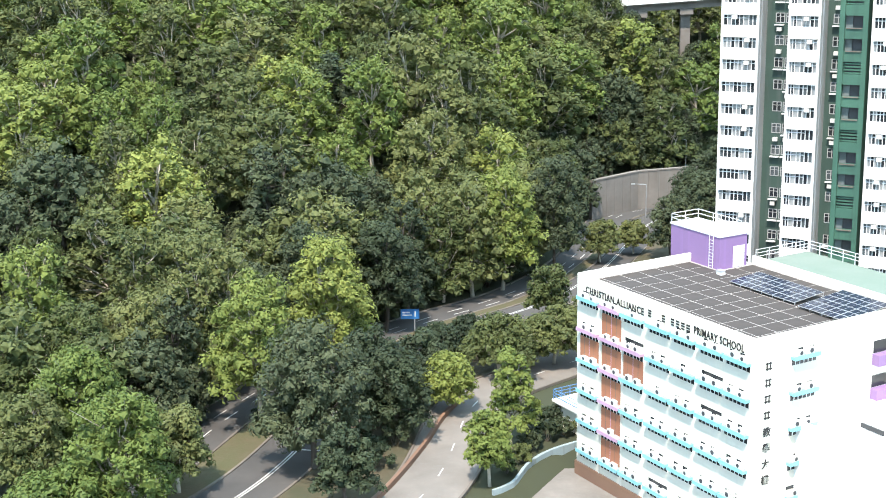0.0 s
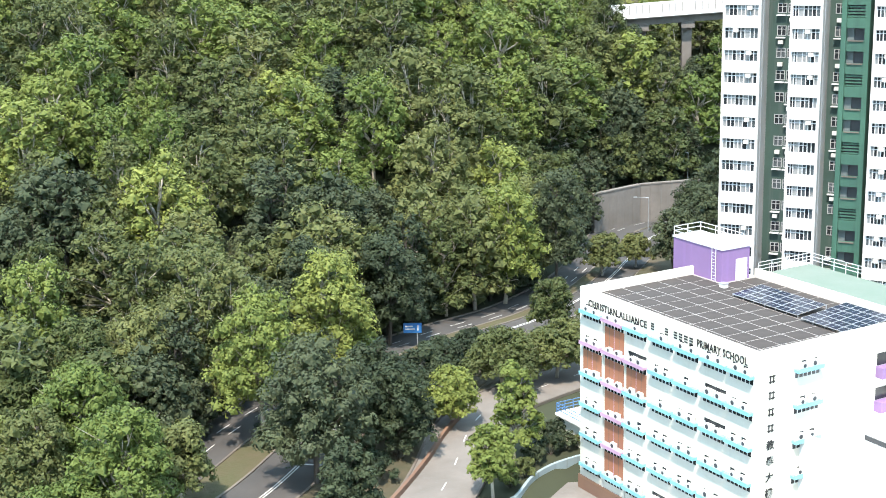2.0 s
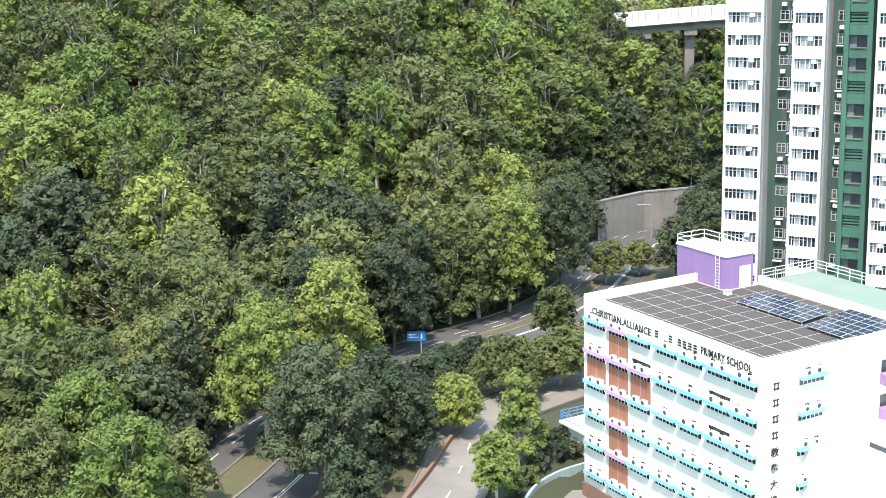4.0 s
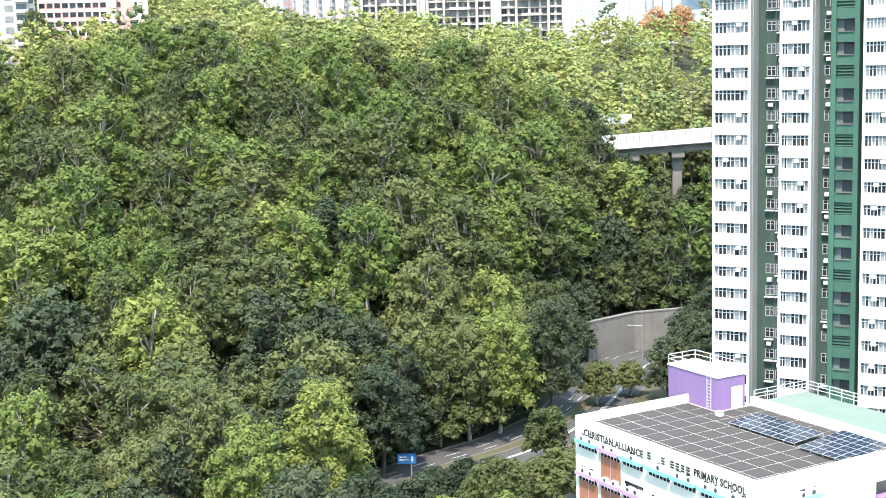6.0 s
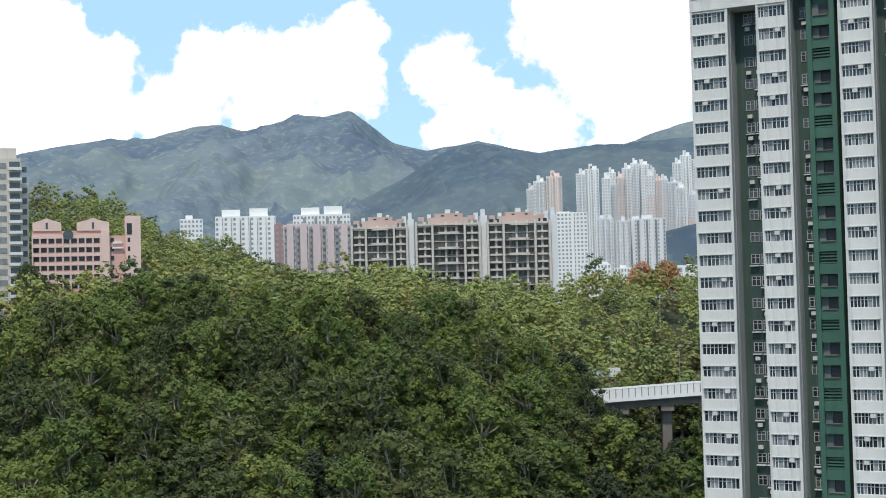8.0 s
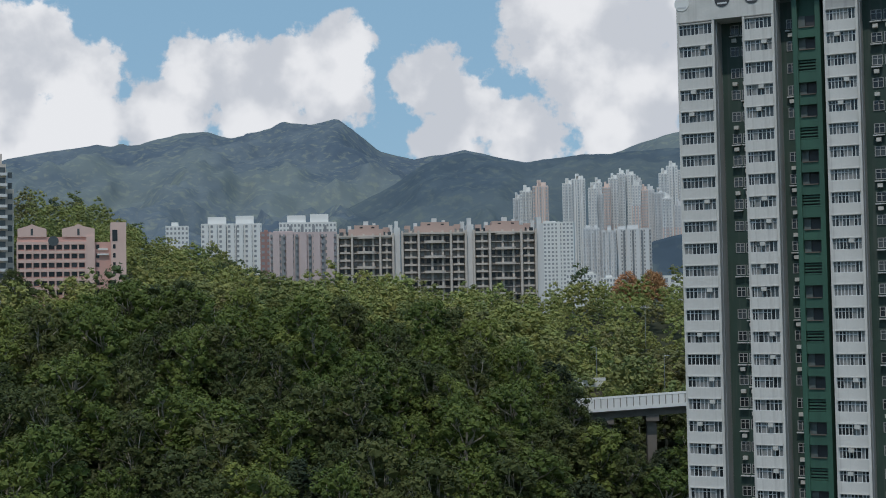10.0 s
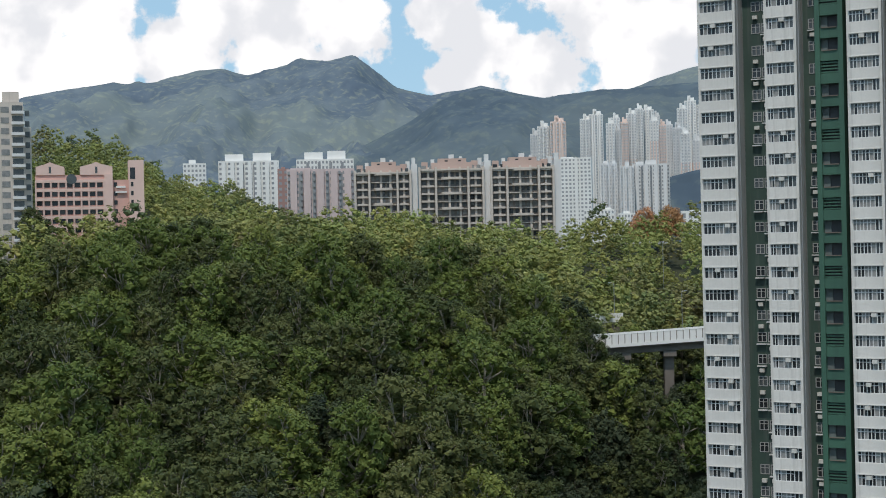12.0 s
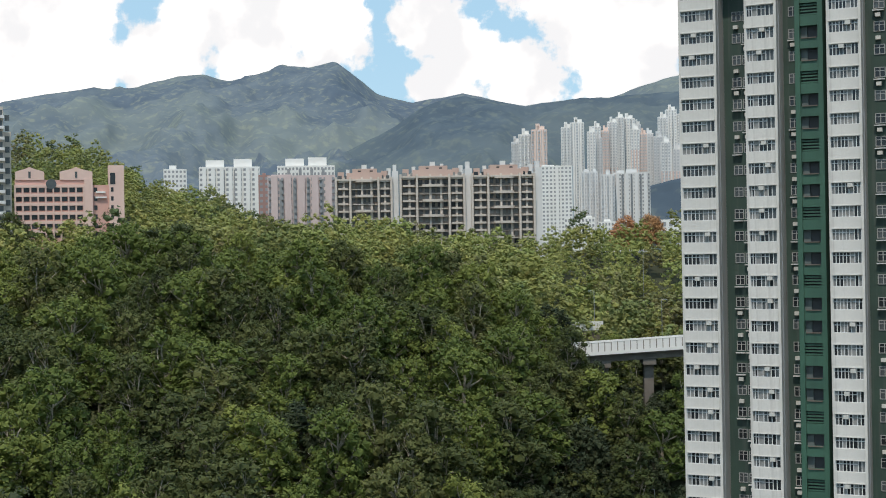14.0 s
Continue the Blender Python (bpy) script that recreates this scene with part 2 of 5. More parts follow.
def path_gap(x, y, key):
    q = PATHS[key]
    x, y = np.asarray(x, float), np.asarray(y, float)
    d = np.full(x.shape, 1e9)
    for px, py in q:
        d = np.minimum(d, (x - px) ** 2 + (y - py) ** 2)
    return np.sqrt(d)


def ground_z(x, y):
    x, y = np.asarray(x, float), np.asarray(y, float)
    r = np.hypot(x, y)
    az = np.clip(np.degrees(np.arctan2(x, np.maximum(y, 1e-6))), -30, 30)
    i = np.clip(np.searchsorted(AZ, az) - 1, 0, len(AZ) - 2)
    fa = (az - AZ[i]) / (AZ[i + 1] - AZ[i])
    fa = fa * fa * (3 - 2 * fa)
    rr = np.clip(r, RNG[0], RNG[-1])
    j = np.clip(np.searchsorted(RNG, rr) - 1, 0, len(RNG) - 2)
    fr = (rr - RNG[j]) / (RNG[j + 1] - RNG[j])
    z = ((1 - fa) * ((1 - fr) * HILL[i, j] + fr * HILL[i, j + 1]) + fa * ((1 - fr) * HILL[i + 1, j] + fr * HILL[i + 1, j + 1]))
    z = np.where(y < 60, 0, z)
    z = np.where(r > 620, 45 - np.clip((r - 620) / 400, 0, 1) * 15, z)
    near = np.minimum(path_gap(x, y, "road"), path_gap(x, y, "far"))
    z = z * np.clip((near - 7) / 14, 0, 1)
    return z


def build_ground():
    s = np.linspace(-1, 1, 181)
    xs = 5000 * (0.06 * s + 0.94 * s ** 5)
    ys = 260 + 5000 * (0.07 * s + 0.93 * s ** 5)
    X, Y = np.meshgrid(xs, ys)
    Z = ground_z(X, Y) - 0.25
    # the school's yard lies lower
    yard = (X > 5) & (X < 66) & (Y > 92) & (Y < 149.5) & (Y - 131 < (X - 3.5) * 1.7)
    Z = np.where(yard, -2.4, Z)
    n = len(s)
    v = np.stack([X, Y, Z], -1).reshape(-1, 3).tolist()
    f = [(r * n + c, r * n + c + 1, (r + 1) * n + c + 1, (r + 1) * n + c) for r in range(n - 1) for c in range(n - 1)]
    tagged(link_mesh("ground", v, f, FOREST_FLOOR, smooth=True), "dark leaf-littered forest floor on a rising hillside", "ground", kind="structure")


build_ground()


def strip(name, path, half, z, material, label, category, parent=None, shift=0.0, kind="structure"):
    pts = PATHS[path]
    d = np.gradient(pts, axis=0)
    d /= np.linalg.norm(d, axis=1)[:, None]
    nrm = np.stack([d[:, 1], -d[:, 0]], 1)
    v, f = [], []
    for p, q in zip(pts, nrm):
        c = p + q * shift
        for side in (-half, half):
            v.append((*(c + q * side), z))
    for k in range(len(pts) - 1):
        f.append((2 * k, 2 * k + 1, 2 * k + 3, 2 * k + 2))
    ob = link_mesh(name, v, f, material, parent)
    if parent is None:
        tagged(ob, label, category, kind=kind)
    return ob


strip("road", "road", 4.0, 0.02, ASPHALT, "grey asphalt carriageway with white lane lines", "road")
strip("road_far", "far", 3.8, 0.02, ASPHALT, "shaded asphalt carriageway under the trees", "road")
strip("service_road", "service", 4.2, 0.05, CONCRETE, "pale worn concrete service road", "road")

# ---------------------------------------------------------------- trees


def tube(v, f, a, b, ra, rb, n=6):
    a, b = Vector(a), Vector(b)
    q = (b - a).to_track_quat("Z", "Y")
    k = len(v)
    for c, r in ((a, ra), (b, rb)):
        for i in range(n):
            w = 2 * math.pi * i / n
            v.append(c + q @ Vector((r * math.cos(w), r * math.sin(w), 0)))
    for i in range(n):
        j = (i + 1) % n
        f.append((k + i, k + j, k + n + j, k + n + i))


_six = np.array([(1, 0, 0), (0, 1, 0), (-1, 0, 0), (0, -1, 0), (0, 0, 1), (0, 0, -1)], dtype=float)
LUMP = np.array([[_six[i], _six[(i + 1) % 4], _six[4]] for i in range(4)] + [[_six[(i + 1) % 4], _six[i], _six[5]] for i in range(4)])


def leaf_tris(rng, centres, radii, per, size, flat=0.92, rise=0.3):
    """Sprays of leaves on the skins of loose round clumps: (n, 3, 3)."""
    out = []
    for c, r, n in zip(centres, radii, per):
        d = rng.normal(size=(n, 3))
        d /= np.linalg.norm(d, axis=1)[:, None]
        d[:, 2] = np.where(d[:, 2] < -0.35, -d[:, 2], d[:, 2])
        lump = 1 + 0.2 * np.sin(d[:, :1] * 4 + c[0] * 3) * np.sin(d[:, 1:2] * 4 + c[1] * 3)
        p = c + d * (r * lump * rng.uniform(0.78, 1.12, (n, 1))) * np.array([1, 1, flat])
        nn = d + rng.normal(scale=0.24, size=(n, 3)) + np.array([0, 0, rise])
        nn /= np.linalg.norm(nn, axis=1)[:, None]
        t = np.cross(nn, rng.normal(size=(n, 3)))
        t /= np.linalg.norm(t, axis=1)[:, None]
        b = np.cross(nn, t)
        s = size * rng.uniform(0.6, 1.4, (n, 1))
        w = s * rng.uniform(0.45, 0.8, (n, 1))
        out.append(np.stack([p - t * s + b * w, p - t * s * 0.6 - b * w, p + t * s - np.array([0, 0, 0.25]) * s], 1))
    return np.concatenate(out)


def cores(rng, centres, radii, share=0.62):
    """Lumpy leafy bodies that close the inside of the foliage pads."""
    out = []
    for c, r in zip(centres, radii):
        turn = np.linalg.qr(rng.normal(size=(3, 3)))[0]
        out.append((LUMP @ turn) * (r * share * 1.12) * np.array([1, 1, 0.85]) + c - np.array([0, 0, 0.08 * r]))
    return np.concatenate(out)


def crown_form(rng, radius, height, pads, form):
    """Centres and radii of the foliage pads of a crown whose base is at z = 0."""
    c, r = [], []
    for tries in range(3000):
        if len(c) >= pads:
            break
        w = rng.uniform(0, 2 * math.pi)
        h = rng.uniform(0.0, 1.0)
        if form == "dome":
            rad = math.sqrt(max(0.02, 1 - h ** 2.2)) * rng.uniform(0.5, 1.0)
        elif form == "layer":
            rad = (1.0 - 0.55 * h ** 2) * rng.uniform(0.25, 1.0) ** 0.7
        else:
            rad = (1.0 - 0.68 * h ** 1.5) * rng.uniform(0.45, 1.05)
        size = radius * rng.uniform(0.30, 0.47) * (1.0 - 0.25 * h * (form == "cone"))
        q = np.array((rad * math.cos(w) * (radius - size * 0.7), rad * math.sin(w) * (radius - size * 0.7), (height - size * 0.7) * h))
        loose = 0.72 if tries < 1000 else 0.52
        if all(np.linalg.norm((q - o) * (1, 1, 1.35)) > loose * (size + t) for o, t in zip(c, r)):
            c.append(q)
            r.append(size)
    return np.array(c), np.array(r)


def pad_clumps(rng, c, r, count):
    """Small leafy clumps heaped over each pad."""
    cc, rr = [], []
    for p, s in zip(c, r):
        for k in range(count):
            w = 2.4 * k + rng.uniform(-0.5, 0.5)
            q = math.sqrt((k + 0.4) / count)
            rad = s * rng.uniform(0.38, 0.60)
            cc.append(p + np.array((math.cos(w) * q * s * 0.78, math.sin(w) * q * s * 0.78, s * (0.56 - 0.86 * q * q + rng.uniform(-0.12, 0.16)))))
            rr.append(rad)
    return np.array(cc), np.array(rr)


def tree_model(seed, radius, crown_h, trunk_h, pads, leaves, size, form, leaf, bark, name, label):
    rng = np.random.default_rng(seed)
    c, r = crown_form(rng, radius, crown_h, pads, form)
    c[:, 2] += trunk_h
    root = empty(name, (0, 0, 0), label, "tree", "roadside and hillside trees")
    v, f = [], []
    lean = radius * 0.12
    knee = Vector((rng.uniform(-lean, lean), rng.uniform(-lean, lean), trunk_h * 0.75))
    fork = knee * 1.0 + Vector((rng.uniform(-lean, lean), rng.uniform(-lean, lean), trunk_h * 0.25 + crown_h * 0.22))
    top = fork + Vector((rng.uniform(-lean, lean), rng.uniform(-lean, lean), crown_h * 0.48))
    thick = 0.035 * radius
    tube(v, f, (0, 0, -1.5), knee, thick + 0.12, thick + 0.06, 7)
    tube(v, f, knee, fork, thick + 0.06, thick, 7)
    tube(v, f, fork, top, thick, 0.05, 6)
    link_mesh("trunk", v, f, bark, root, smooth=True)
    v, f = [], []
    for p, s in zip(c, r):
        end = Vector(p)
        start = knee.lerp(fork, rng.uniform(0.1, 1.0)) if end.z < fork.z + crown_h * 0.3 else fork.lerp(top, rng.uniform(0.0, 0.7))
        mid = start.lerp(end, 0.5) + Vector((rng.uniform(-0.5, 0.5), rng.uniform(-0.5, 0.5), -0.06 * (end - start).length + rng.uniform(-0.2, 0.5)))
        tube(v, f, start, mid, thick * 0.6 + 0.02, thick * 0.46 + 0.015, 4)
        tube(v, f, mid, end, thick * 0.46 + 0.015, 0.03, 4)
        for k in range(2):
            tip = end + Vector((rng.uniform(-1, 1), rng.uniform(-1, 1), rng.uniform(0.1, 0.75))) * float(s)
            tube(v, f, mid.lerp(end, 0.5), tip, thick * 0.25 + 0.02, 0.015, 3)
    link_mesh("limb_fork", v, f, bark, root, smooth=True)
    cc, rr = pad_clumps(rng, c, r, 6)
    per = np.maximum(10, (leaves * rr ** 2 / np.sum(rr ** 2))).astype(int)
    ob = new("crown", loose_mesh("crown", np.concatenate([leaf_tris(rng, cc, rr, per, size), cores(rng, cc, rr, 0.6)]), leaf))
    ob.parent = root
    return root


MODELS = []
SPECS = [("dome", 6.6, 11.0, 4.0, 23, 3100, 1, BARK), ("dome", 6.0, 12.0, 4.0, 21, 3000, 0, BARK), ("layer", 6.8, 13.5, 3.5, 25, 3300, 1, BARK),
         ("cone", 5.8, 14.0, 2.0, 24, 3100, 2, BARK_DARK), ("layer", 6.4, 14.0, 4.0, 24, 3200, 0, BARK), ("dome", 6.8, 11.0, 2.5, 24, 3200, 2, BARK_DARK),
         ("cone", 6.0, 14.5, 2.5, 24, 3100, 1, BARK), ("layer", 5.8, 13.0, 5.5, 20, 2800, 1, BARK)]
WORDS = {0: "yellow-green broadleaf tree with a pale trunk, on the wooded slope", 1: "mid-green broadleaf tree with a clumped crown, on the wooded slope",
         2: "dark green dense broadleaf tree, on the wooded slope"}
for k, (form, rad, ch, th, cl, lv, lf, bk) in enumerate(SPECS):
    MODELS.append(tree_model(100 + k, rad, ch, th, cl, int(lv * 1.42), 0.23, form, LEAF[lf], bk, "tree", WORDS[lf]))

# single trees by the roads: x, y, height, crown radius, leaf tone, form, label
ROADSIDE = [
    (-22.6, 157.5, 21.0, 6.6, 0, "dome", "tall yellow-green tree drooping over the far carriageway"),
    (-15.2, 175.5, 21.0, 6.8, 0, "dome", "tall yellow-green tree beside the carriageway"),
    (-15.0, 144.0, 18.8, 8.0, 2, "layer", "dark spreading tree with a forked trunk at the kerb"),
    (-10.6, 133.2, 10.0, 4.0, 2, "cone", "bushy dull-green tree on the verge"),
    (-33.0, 129.0, 16.5, 6.6, 0, "layer", "wide bright green tree on the road bank"),
    (-49.3, 150.7, 14.5, 5.4, 1, "dome", "mid-green rounded tree on the road bank"),
    (-44.3, 137.1, 13.2, 5.8, 1, "layer", "mid-green spreading tree on the road bank"),
    (-38.1, 124.8, 10.5, 6.4, 0, "dome", "low bright green tree on the road bank"),
    (7.5, 149.4, 12.7, 3.8, 0, "cone", "fresh green tree beside the service road"),
    (4.6, 139.0, 9.4, 3.3, 0, "dome", "small round yellow-green tree beside the service road"),
    (0.2, 160.9, 8.6, 4.2, 0, "dome", "low olive-green tree on the planted island"),
    (7.6, 174.6, 9.6, 5.8, 1, "dome", "broad low green tree on the planted island"),
    (14.6, 178.0, 9.2, 5.4, 1, "dome", "broad low dull-green tree on the planted island"),
    (15.6, 196.0, 10.0, 3.8, 1, "layer", "small olive tree at the kerb"),
    (9.4, 215.0, 22.5, 7.4, 0, "dome", "large bright yellow-green tree at the wood's edge"),
    (27.2, 230.8, 8.5, 3.8, 1, "layer", "small dark tree at the bend of the road"),
    (39.9, 231.7, 13.0, 5.4, 2, "dome", "dull green tree in front of the bend"),
    (45.7, 231.2, 17.0, 4.8, 2, "layer", "tall dull green tree in front of the bend"),
    (-1.0, 180.2, 6.4, 4.0, 2, "dome", "grey-green scrubby tree on the planted island"),
    (-8.6, 194.0, 19.0, 6.0, 2, "layer", "dark green tree at the wood's edge"),
    (18.4, 222.0, 21.5, 5.8, 2, "layer", "dark green tree at the wood's edge"),
    (-29.0, 138.0, 11.0, 4.2, 1, "layer", "bright mid-green tree on the verge between the roads"),
    (-41.0, 144.5, 16.5, 6.8, 0, "dome", "full yellow-green tree on the road bank"),
    (-44.0, 158.0, 17.5, 6.4, 1, "cone", "mid-green tree behind the far carriageway"),
    (-38.0, 160.0, 18.0, 6.2, 1, "layer", "mid-green tree behind the far carriageway"),
    (-19.0, 187.0, 19.0, 6.0, 2, "layer", "dark green tree behind the far carriageway"),
    (-51.5, 139.0, 15.0, 6.2, 0, "layer", "bright green tree on the road bank"),
    (21.5, 251.0, 16.0, 6.6, 2, "layer", "dark green tree hanging over the bend"),
    (53.0, 257.0, 17.0, 6.4, 2, "dome", "dull green tree at the foot of the retaining wall"),
    (48.5, 256.0, 13.5, 5.6, 2, "dome", "dull green tree at the foot of the retaining wall"),
    (33.5, 236.0, 7.0, 3.4, 1, "dome", "small olive tree on the inside of the bend"),
    (51.0, 307.0, 20.5, 3.0, 1, "cone", "slim tree rising in front of the flyover"),
    (77.0, 474.0, 16.5, 6.5, 3, "dome", "rust-orange flowering tree on the crest of the hill"),
    (86.5, 478.0, 16.0, 6.0, 3, "dome", "rust-orange flowering tree on the crest of the hill"),
    (37.0, 309.0, 27.0, 6.0, 1, "layer", "mid-green tree hiding the end of the flyover"),
    (43.5, 310.5, 21.0, 4.2, 2, "cone", "dark green tree in front of the flyover"),
    (-6.5, 152.0, 13.5, 5.6, 2, "dome", "dark green tree on the planted island"),
    (-3.4, 164.0, 10.5, 4.8, 2, "dome", "dark green tree on the planted island"),
    (-9.5, 160.0, 12.5, 4.6, 2, "layer", "dark green tree at the kerb of the island"),
    (-33.0, 172.0, 22.0, 6.2, 1, "layer", "mid-green tree behind the far carriageway"),
    (21.0, 186.5, 8.5, 4.4, 1, "dome", "low green tree on the planted island"),
    (26.5, 196.5, 8.0, 4.2, 1, "dome", "low green tree on the planted island"),
    (3.2, 186.8, 5.2, 3.0, 2, "dome", "grey-green scrubby tree on the planted island"),
    (58.0, 308.0, 13.5, 6.2, 2, "dome", "dark green tree below the flyover"),
    (66.5, 307.0, 13.0, 6.0, 1, "dome", "mid-green tree below the flyover"),
    (50.0, 309.5, 15.0, 5.8, 2, "layer", "dark green tree below the flyover"),
    (47.0, 250.0, 12.5, 5.4, 2, "dome", "dull green tree on the inside of the bend"),
    (-104.0, 372.0, 24.0, 6.5, 1, "layer", "tall leaning tree rising above the hill's canopy"),
]
for k, (x, y, h, rad, lf, form, words) in enumerate(ROADSIDE):
    ch = h * (0.72 if h > 11 else 0.66)
    tr = tree_model(300 + k, rad * 0.95, ch - rad * 0.12, h - ch - rad * 0.1, (int(14 + 1.9 * rad) if rad < 7.5 else 19), int(3000 + 170 * rad * rad), 0.215, form, LEAF[lf],
                    BARK_DARK if lf == 2 else BARK, "tree", words)
    tr.location = (x, y, float(ground_z(x, y)))


def spots():
    """Standing places of the trees of the wood, by dart throwing on the hillside."""
    rng = np.random.default_rng(7)
    pts = []
    cell = {}
    for _ in range(30000):
        az = radians(rng.uniform(-21.5, 21))
        r = math.sqrt(rng.uniform(120 ** 2, 640 ** 2))
        x, y = r * math.sin(az), r * math.cos(az)
        gap = 9.0 if r < 300 else (8.0 if r < 400 else 7.2)
        key = (int(x // 9), int(y // 9))
        if any((x - a) ** 2 + (y - b) ** 2 < gap * gap for i in (-1, 0, 1) for j in (-1, 0, 1) for a, b in cell.get((key[0] + i, key[1] + j), ())):
            continue
        cell.setdefault(key, []).append((x, y))
        pts.append((x, y))
    p = np.array(pts)
    d1, d2, d3 = path_gap(p[:, 0], p[:, 1], "road"), path_gap(p[:, 0], p[:, 1], "far"), path_gap(p[:, 0], p[:, 1], "service")
    keep = (d1 > 9) & (d2 > 8) & (d3 > 9)
    # nearer than the far carriageway only on the open left bank
    beyond = np.array([np.interp(x, PATHS["far"][:, 0], PATHS["far"][:, 1]) < y for x, y in p])
    bank = (p[:, 0] < -52) & (p[:, 1] < 150)
    keep &= beyond | bank
    keep &= ~((p[:, 0] > 22) & (p[:, 1] < 272))
    keep &= ~((p[:, 0] > 26) & (p[:, 0] < 52) & (p[:, 1] < 280))
    # clear of the flyover and of the pink and grey blocks
    keep &= ~((p[:, 1] > 313) & (p[:, 1] < 349) & (p[:, 0] > 38))
    keep &= (np.hypot(p[:, 0], p[:, 1]) < 500) | (p[:, 0] < -25)
    keep &= ~((p[:, 0] > -124) & (p[:, 0] < -84) & (np.abs(p[:, 1] - 446) < 16))
    keep &= ~((p[:, 0] > -32) & (p[:, 0] < 62) & (np.abs(p[:, 1] - 552) < 20))
    keep &= ~((p[:, 0] < -100) & (np.abs(p[:, 1] - 390) < 14))
    for x, y, h, rad, *_ in ROADSIDE:
        keep &= np.hypot(p[:, 0] - x, p[:, 1] - y) > rad * 0.7
    return p[keep]


P_ALL = spots()
R_ALL = np.hypot(P_ALL[:, 0], P_ALL[:, 1])
order = np.argsort(R_ALL)
NEAR = order[:215]
FAR = order[215:]
rng = np.random.default_rng(11)
first = set()
for idx in NEAR:
    x, y = P_ALL[idx]
    # Past 228 m brighter leaf models stand in for stronger light on the slope.
    k = int(rng.choice(8, p=(0.12, 0.26, 0.13, 0.02, 0.28, 0.02, 0.08, 0.09) if R_ALL[idx] > 228 else (0.18, 0.09, 0.19, 0.12, 0.09, 0.12, 0.12, 0.09)))
    sc = rng.uniform(0.85, 1.5)
    tree = MODELS[k] if k not in first else copy_thing(MODELS[k], pose(0, 0, 0))
    first.add(k)
    tree.matrix_basis = pose(x, y, float(ground_z(x, y)), 0, 0, rng.uniform(0, 360)) @ Matrix.Diagonal((sc, sc, (0.35 + 0.6 * sc) * rng.uniform(0.85, 1.2), 1))

EXTRA = []
for k in range(0, len(PATHS["far"]) - 2, 3):
    p, q = PATHS["far"][k], PATHS["far"][k + 1]
    d = (q - p) / np.linalg.norm(q - p)
    if 150 < p[1] < 232:
        EXTRA.append((p[0] - d[1] * (5.2 + (k % 5) * 0.5), p[1] + d[0] * (5.2 + (k % 5) * 0.5), (2, 6, 3, 5)[k % 4]))
EXTRA += [(44, 286, 5), (52, 289, 3), (60, 286, 5), (48, 297, 6), (66, 295, 3), (37, 291, 5), (70, 284, 5), (34, 283, 3), (39, 303, 6), (31, 301, 2), (45, 307, 5),
          (40, 308, 6), (71, 305, 5), (27, 292, 6), (24, 283, 5), (19, 275, 3), (20, 262, 5), (14, 250, 2), (16, 240, 5), (26, 267, 5), (29, 273, 3), (22, 258, 2)]
for x, y, k in EXTRA:
    tree = copy_thing(MODELS[k], pose(0, 0, 0))
    sc = rng.uniform(0.85, 1.1)
    tree.matrix_basis = pose(x, y, float(ground_z(x, y)), 0, 0, rng.uniform(0, 360)) @ Matrix.Diagonal((sc, sc, sc, 1))


def undergrowth():
    """Shrubs and saplings that fill the shade under the trees."""
    rg = np.random.default_rng(17)
    c, r = [], []
    while len(c) < 1500:
        az, rr = radians(rg.uniform(-21, 15)), rg.uniform(160, 340)
        x, y = rr * math.sin(az), rr * math.cos(az)
        if np.interp(x, PATHS["far"][:, 0], PATHS["far"][:, 1]) + 6 > y or path_gap(x, y, "far") < 6.5 or (x > 26 and y < 282):
            continue
        q = rg.uniform(0.9, 2.3)
        c.append((x, y, float(ground_z(x, y)) + q * 0.6))
        r.append(q)
    me = loose_mesh("undergrowth", np.concatenate([leaf_tris(rg, np.array(c), np.array(r), [46] * len(c), 0.36), cores(rg, np.array(c), np.array(r), 0.8)]), LEAF_FAR[2])
    tagged(new("undergrowth", me), "dark shrubby undergrowth below the trees of the wood", "shrubs", kind="stuff")


undergrowth()


def far_wood():
    rng = np.random.default_rng(5)
    bases, distant = [], []
    for k in range(8):
        form, rad, ch, th = SPECS[k][:4]
        for bank, count, leaves, size in ((bases, 4, 820, 0.35), (distant, 3, 440, 0.43)):
            c, r = crown_form(rng, rad, ch, 17, form)
            c[:, 2] += th
            cc, rr = pad_clumps(rng, c, r, count)
            per = np.maximum(5, (leaves * rr ** 2 / np.sum(rr ** 2))).astype(int)
            bank.append(np.concatenate([leaf_tris(rng, cc, rr, per, size, 0.85, 0.5), cores(rng, cc, rr, 0.63)]))
    out = [[] for _ in LEAF_FAR]
    for idx in FAR:
        x, y = P_ALL[idx]
        b = (distant if R_ALL[idx] > 410 else bases)[int(rng.integers(8))]
        a = rng.uniform(0, 2 * math.pi)
        s = rng.uniform(0.8, 1.4) if R_ALL[idx] < 420 else rng.uniform(0.62, 1.0)
        ca, sa = math.cos(a), math.sin(a)
        q = b @ np.array([[ca, sa, 0], [-sa, ca, 0], [0, 0, 1]]) * np.array([s, s, s * rng.uniform(0.75, 1.0)])
        # Paler tones grow commoner with range, so leaf colour carries the haze.
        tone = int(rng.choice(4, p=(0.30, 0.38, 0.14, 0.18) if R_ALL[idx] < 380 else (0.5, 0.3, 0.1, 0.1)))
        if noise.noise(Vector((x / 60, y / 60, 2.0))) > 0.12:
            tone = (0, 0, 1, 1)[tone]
        out[tone].append(q + np.array([x, y, float(ground_z(x, y))]))
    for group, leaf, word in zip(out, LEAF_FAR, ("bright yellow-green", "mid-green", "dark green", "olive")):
        tagged(new("far_wood", loose_mesh("far_wood", np.concatenate(group), leaf)), word + " trees of the dense wood on the hill, toned paler for haze", "trees", kind="stuff")


far_wood()

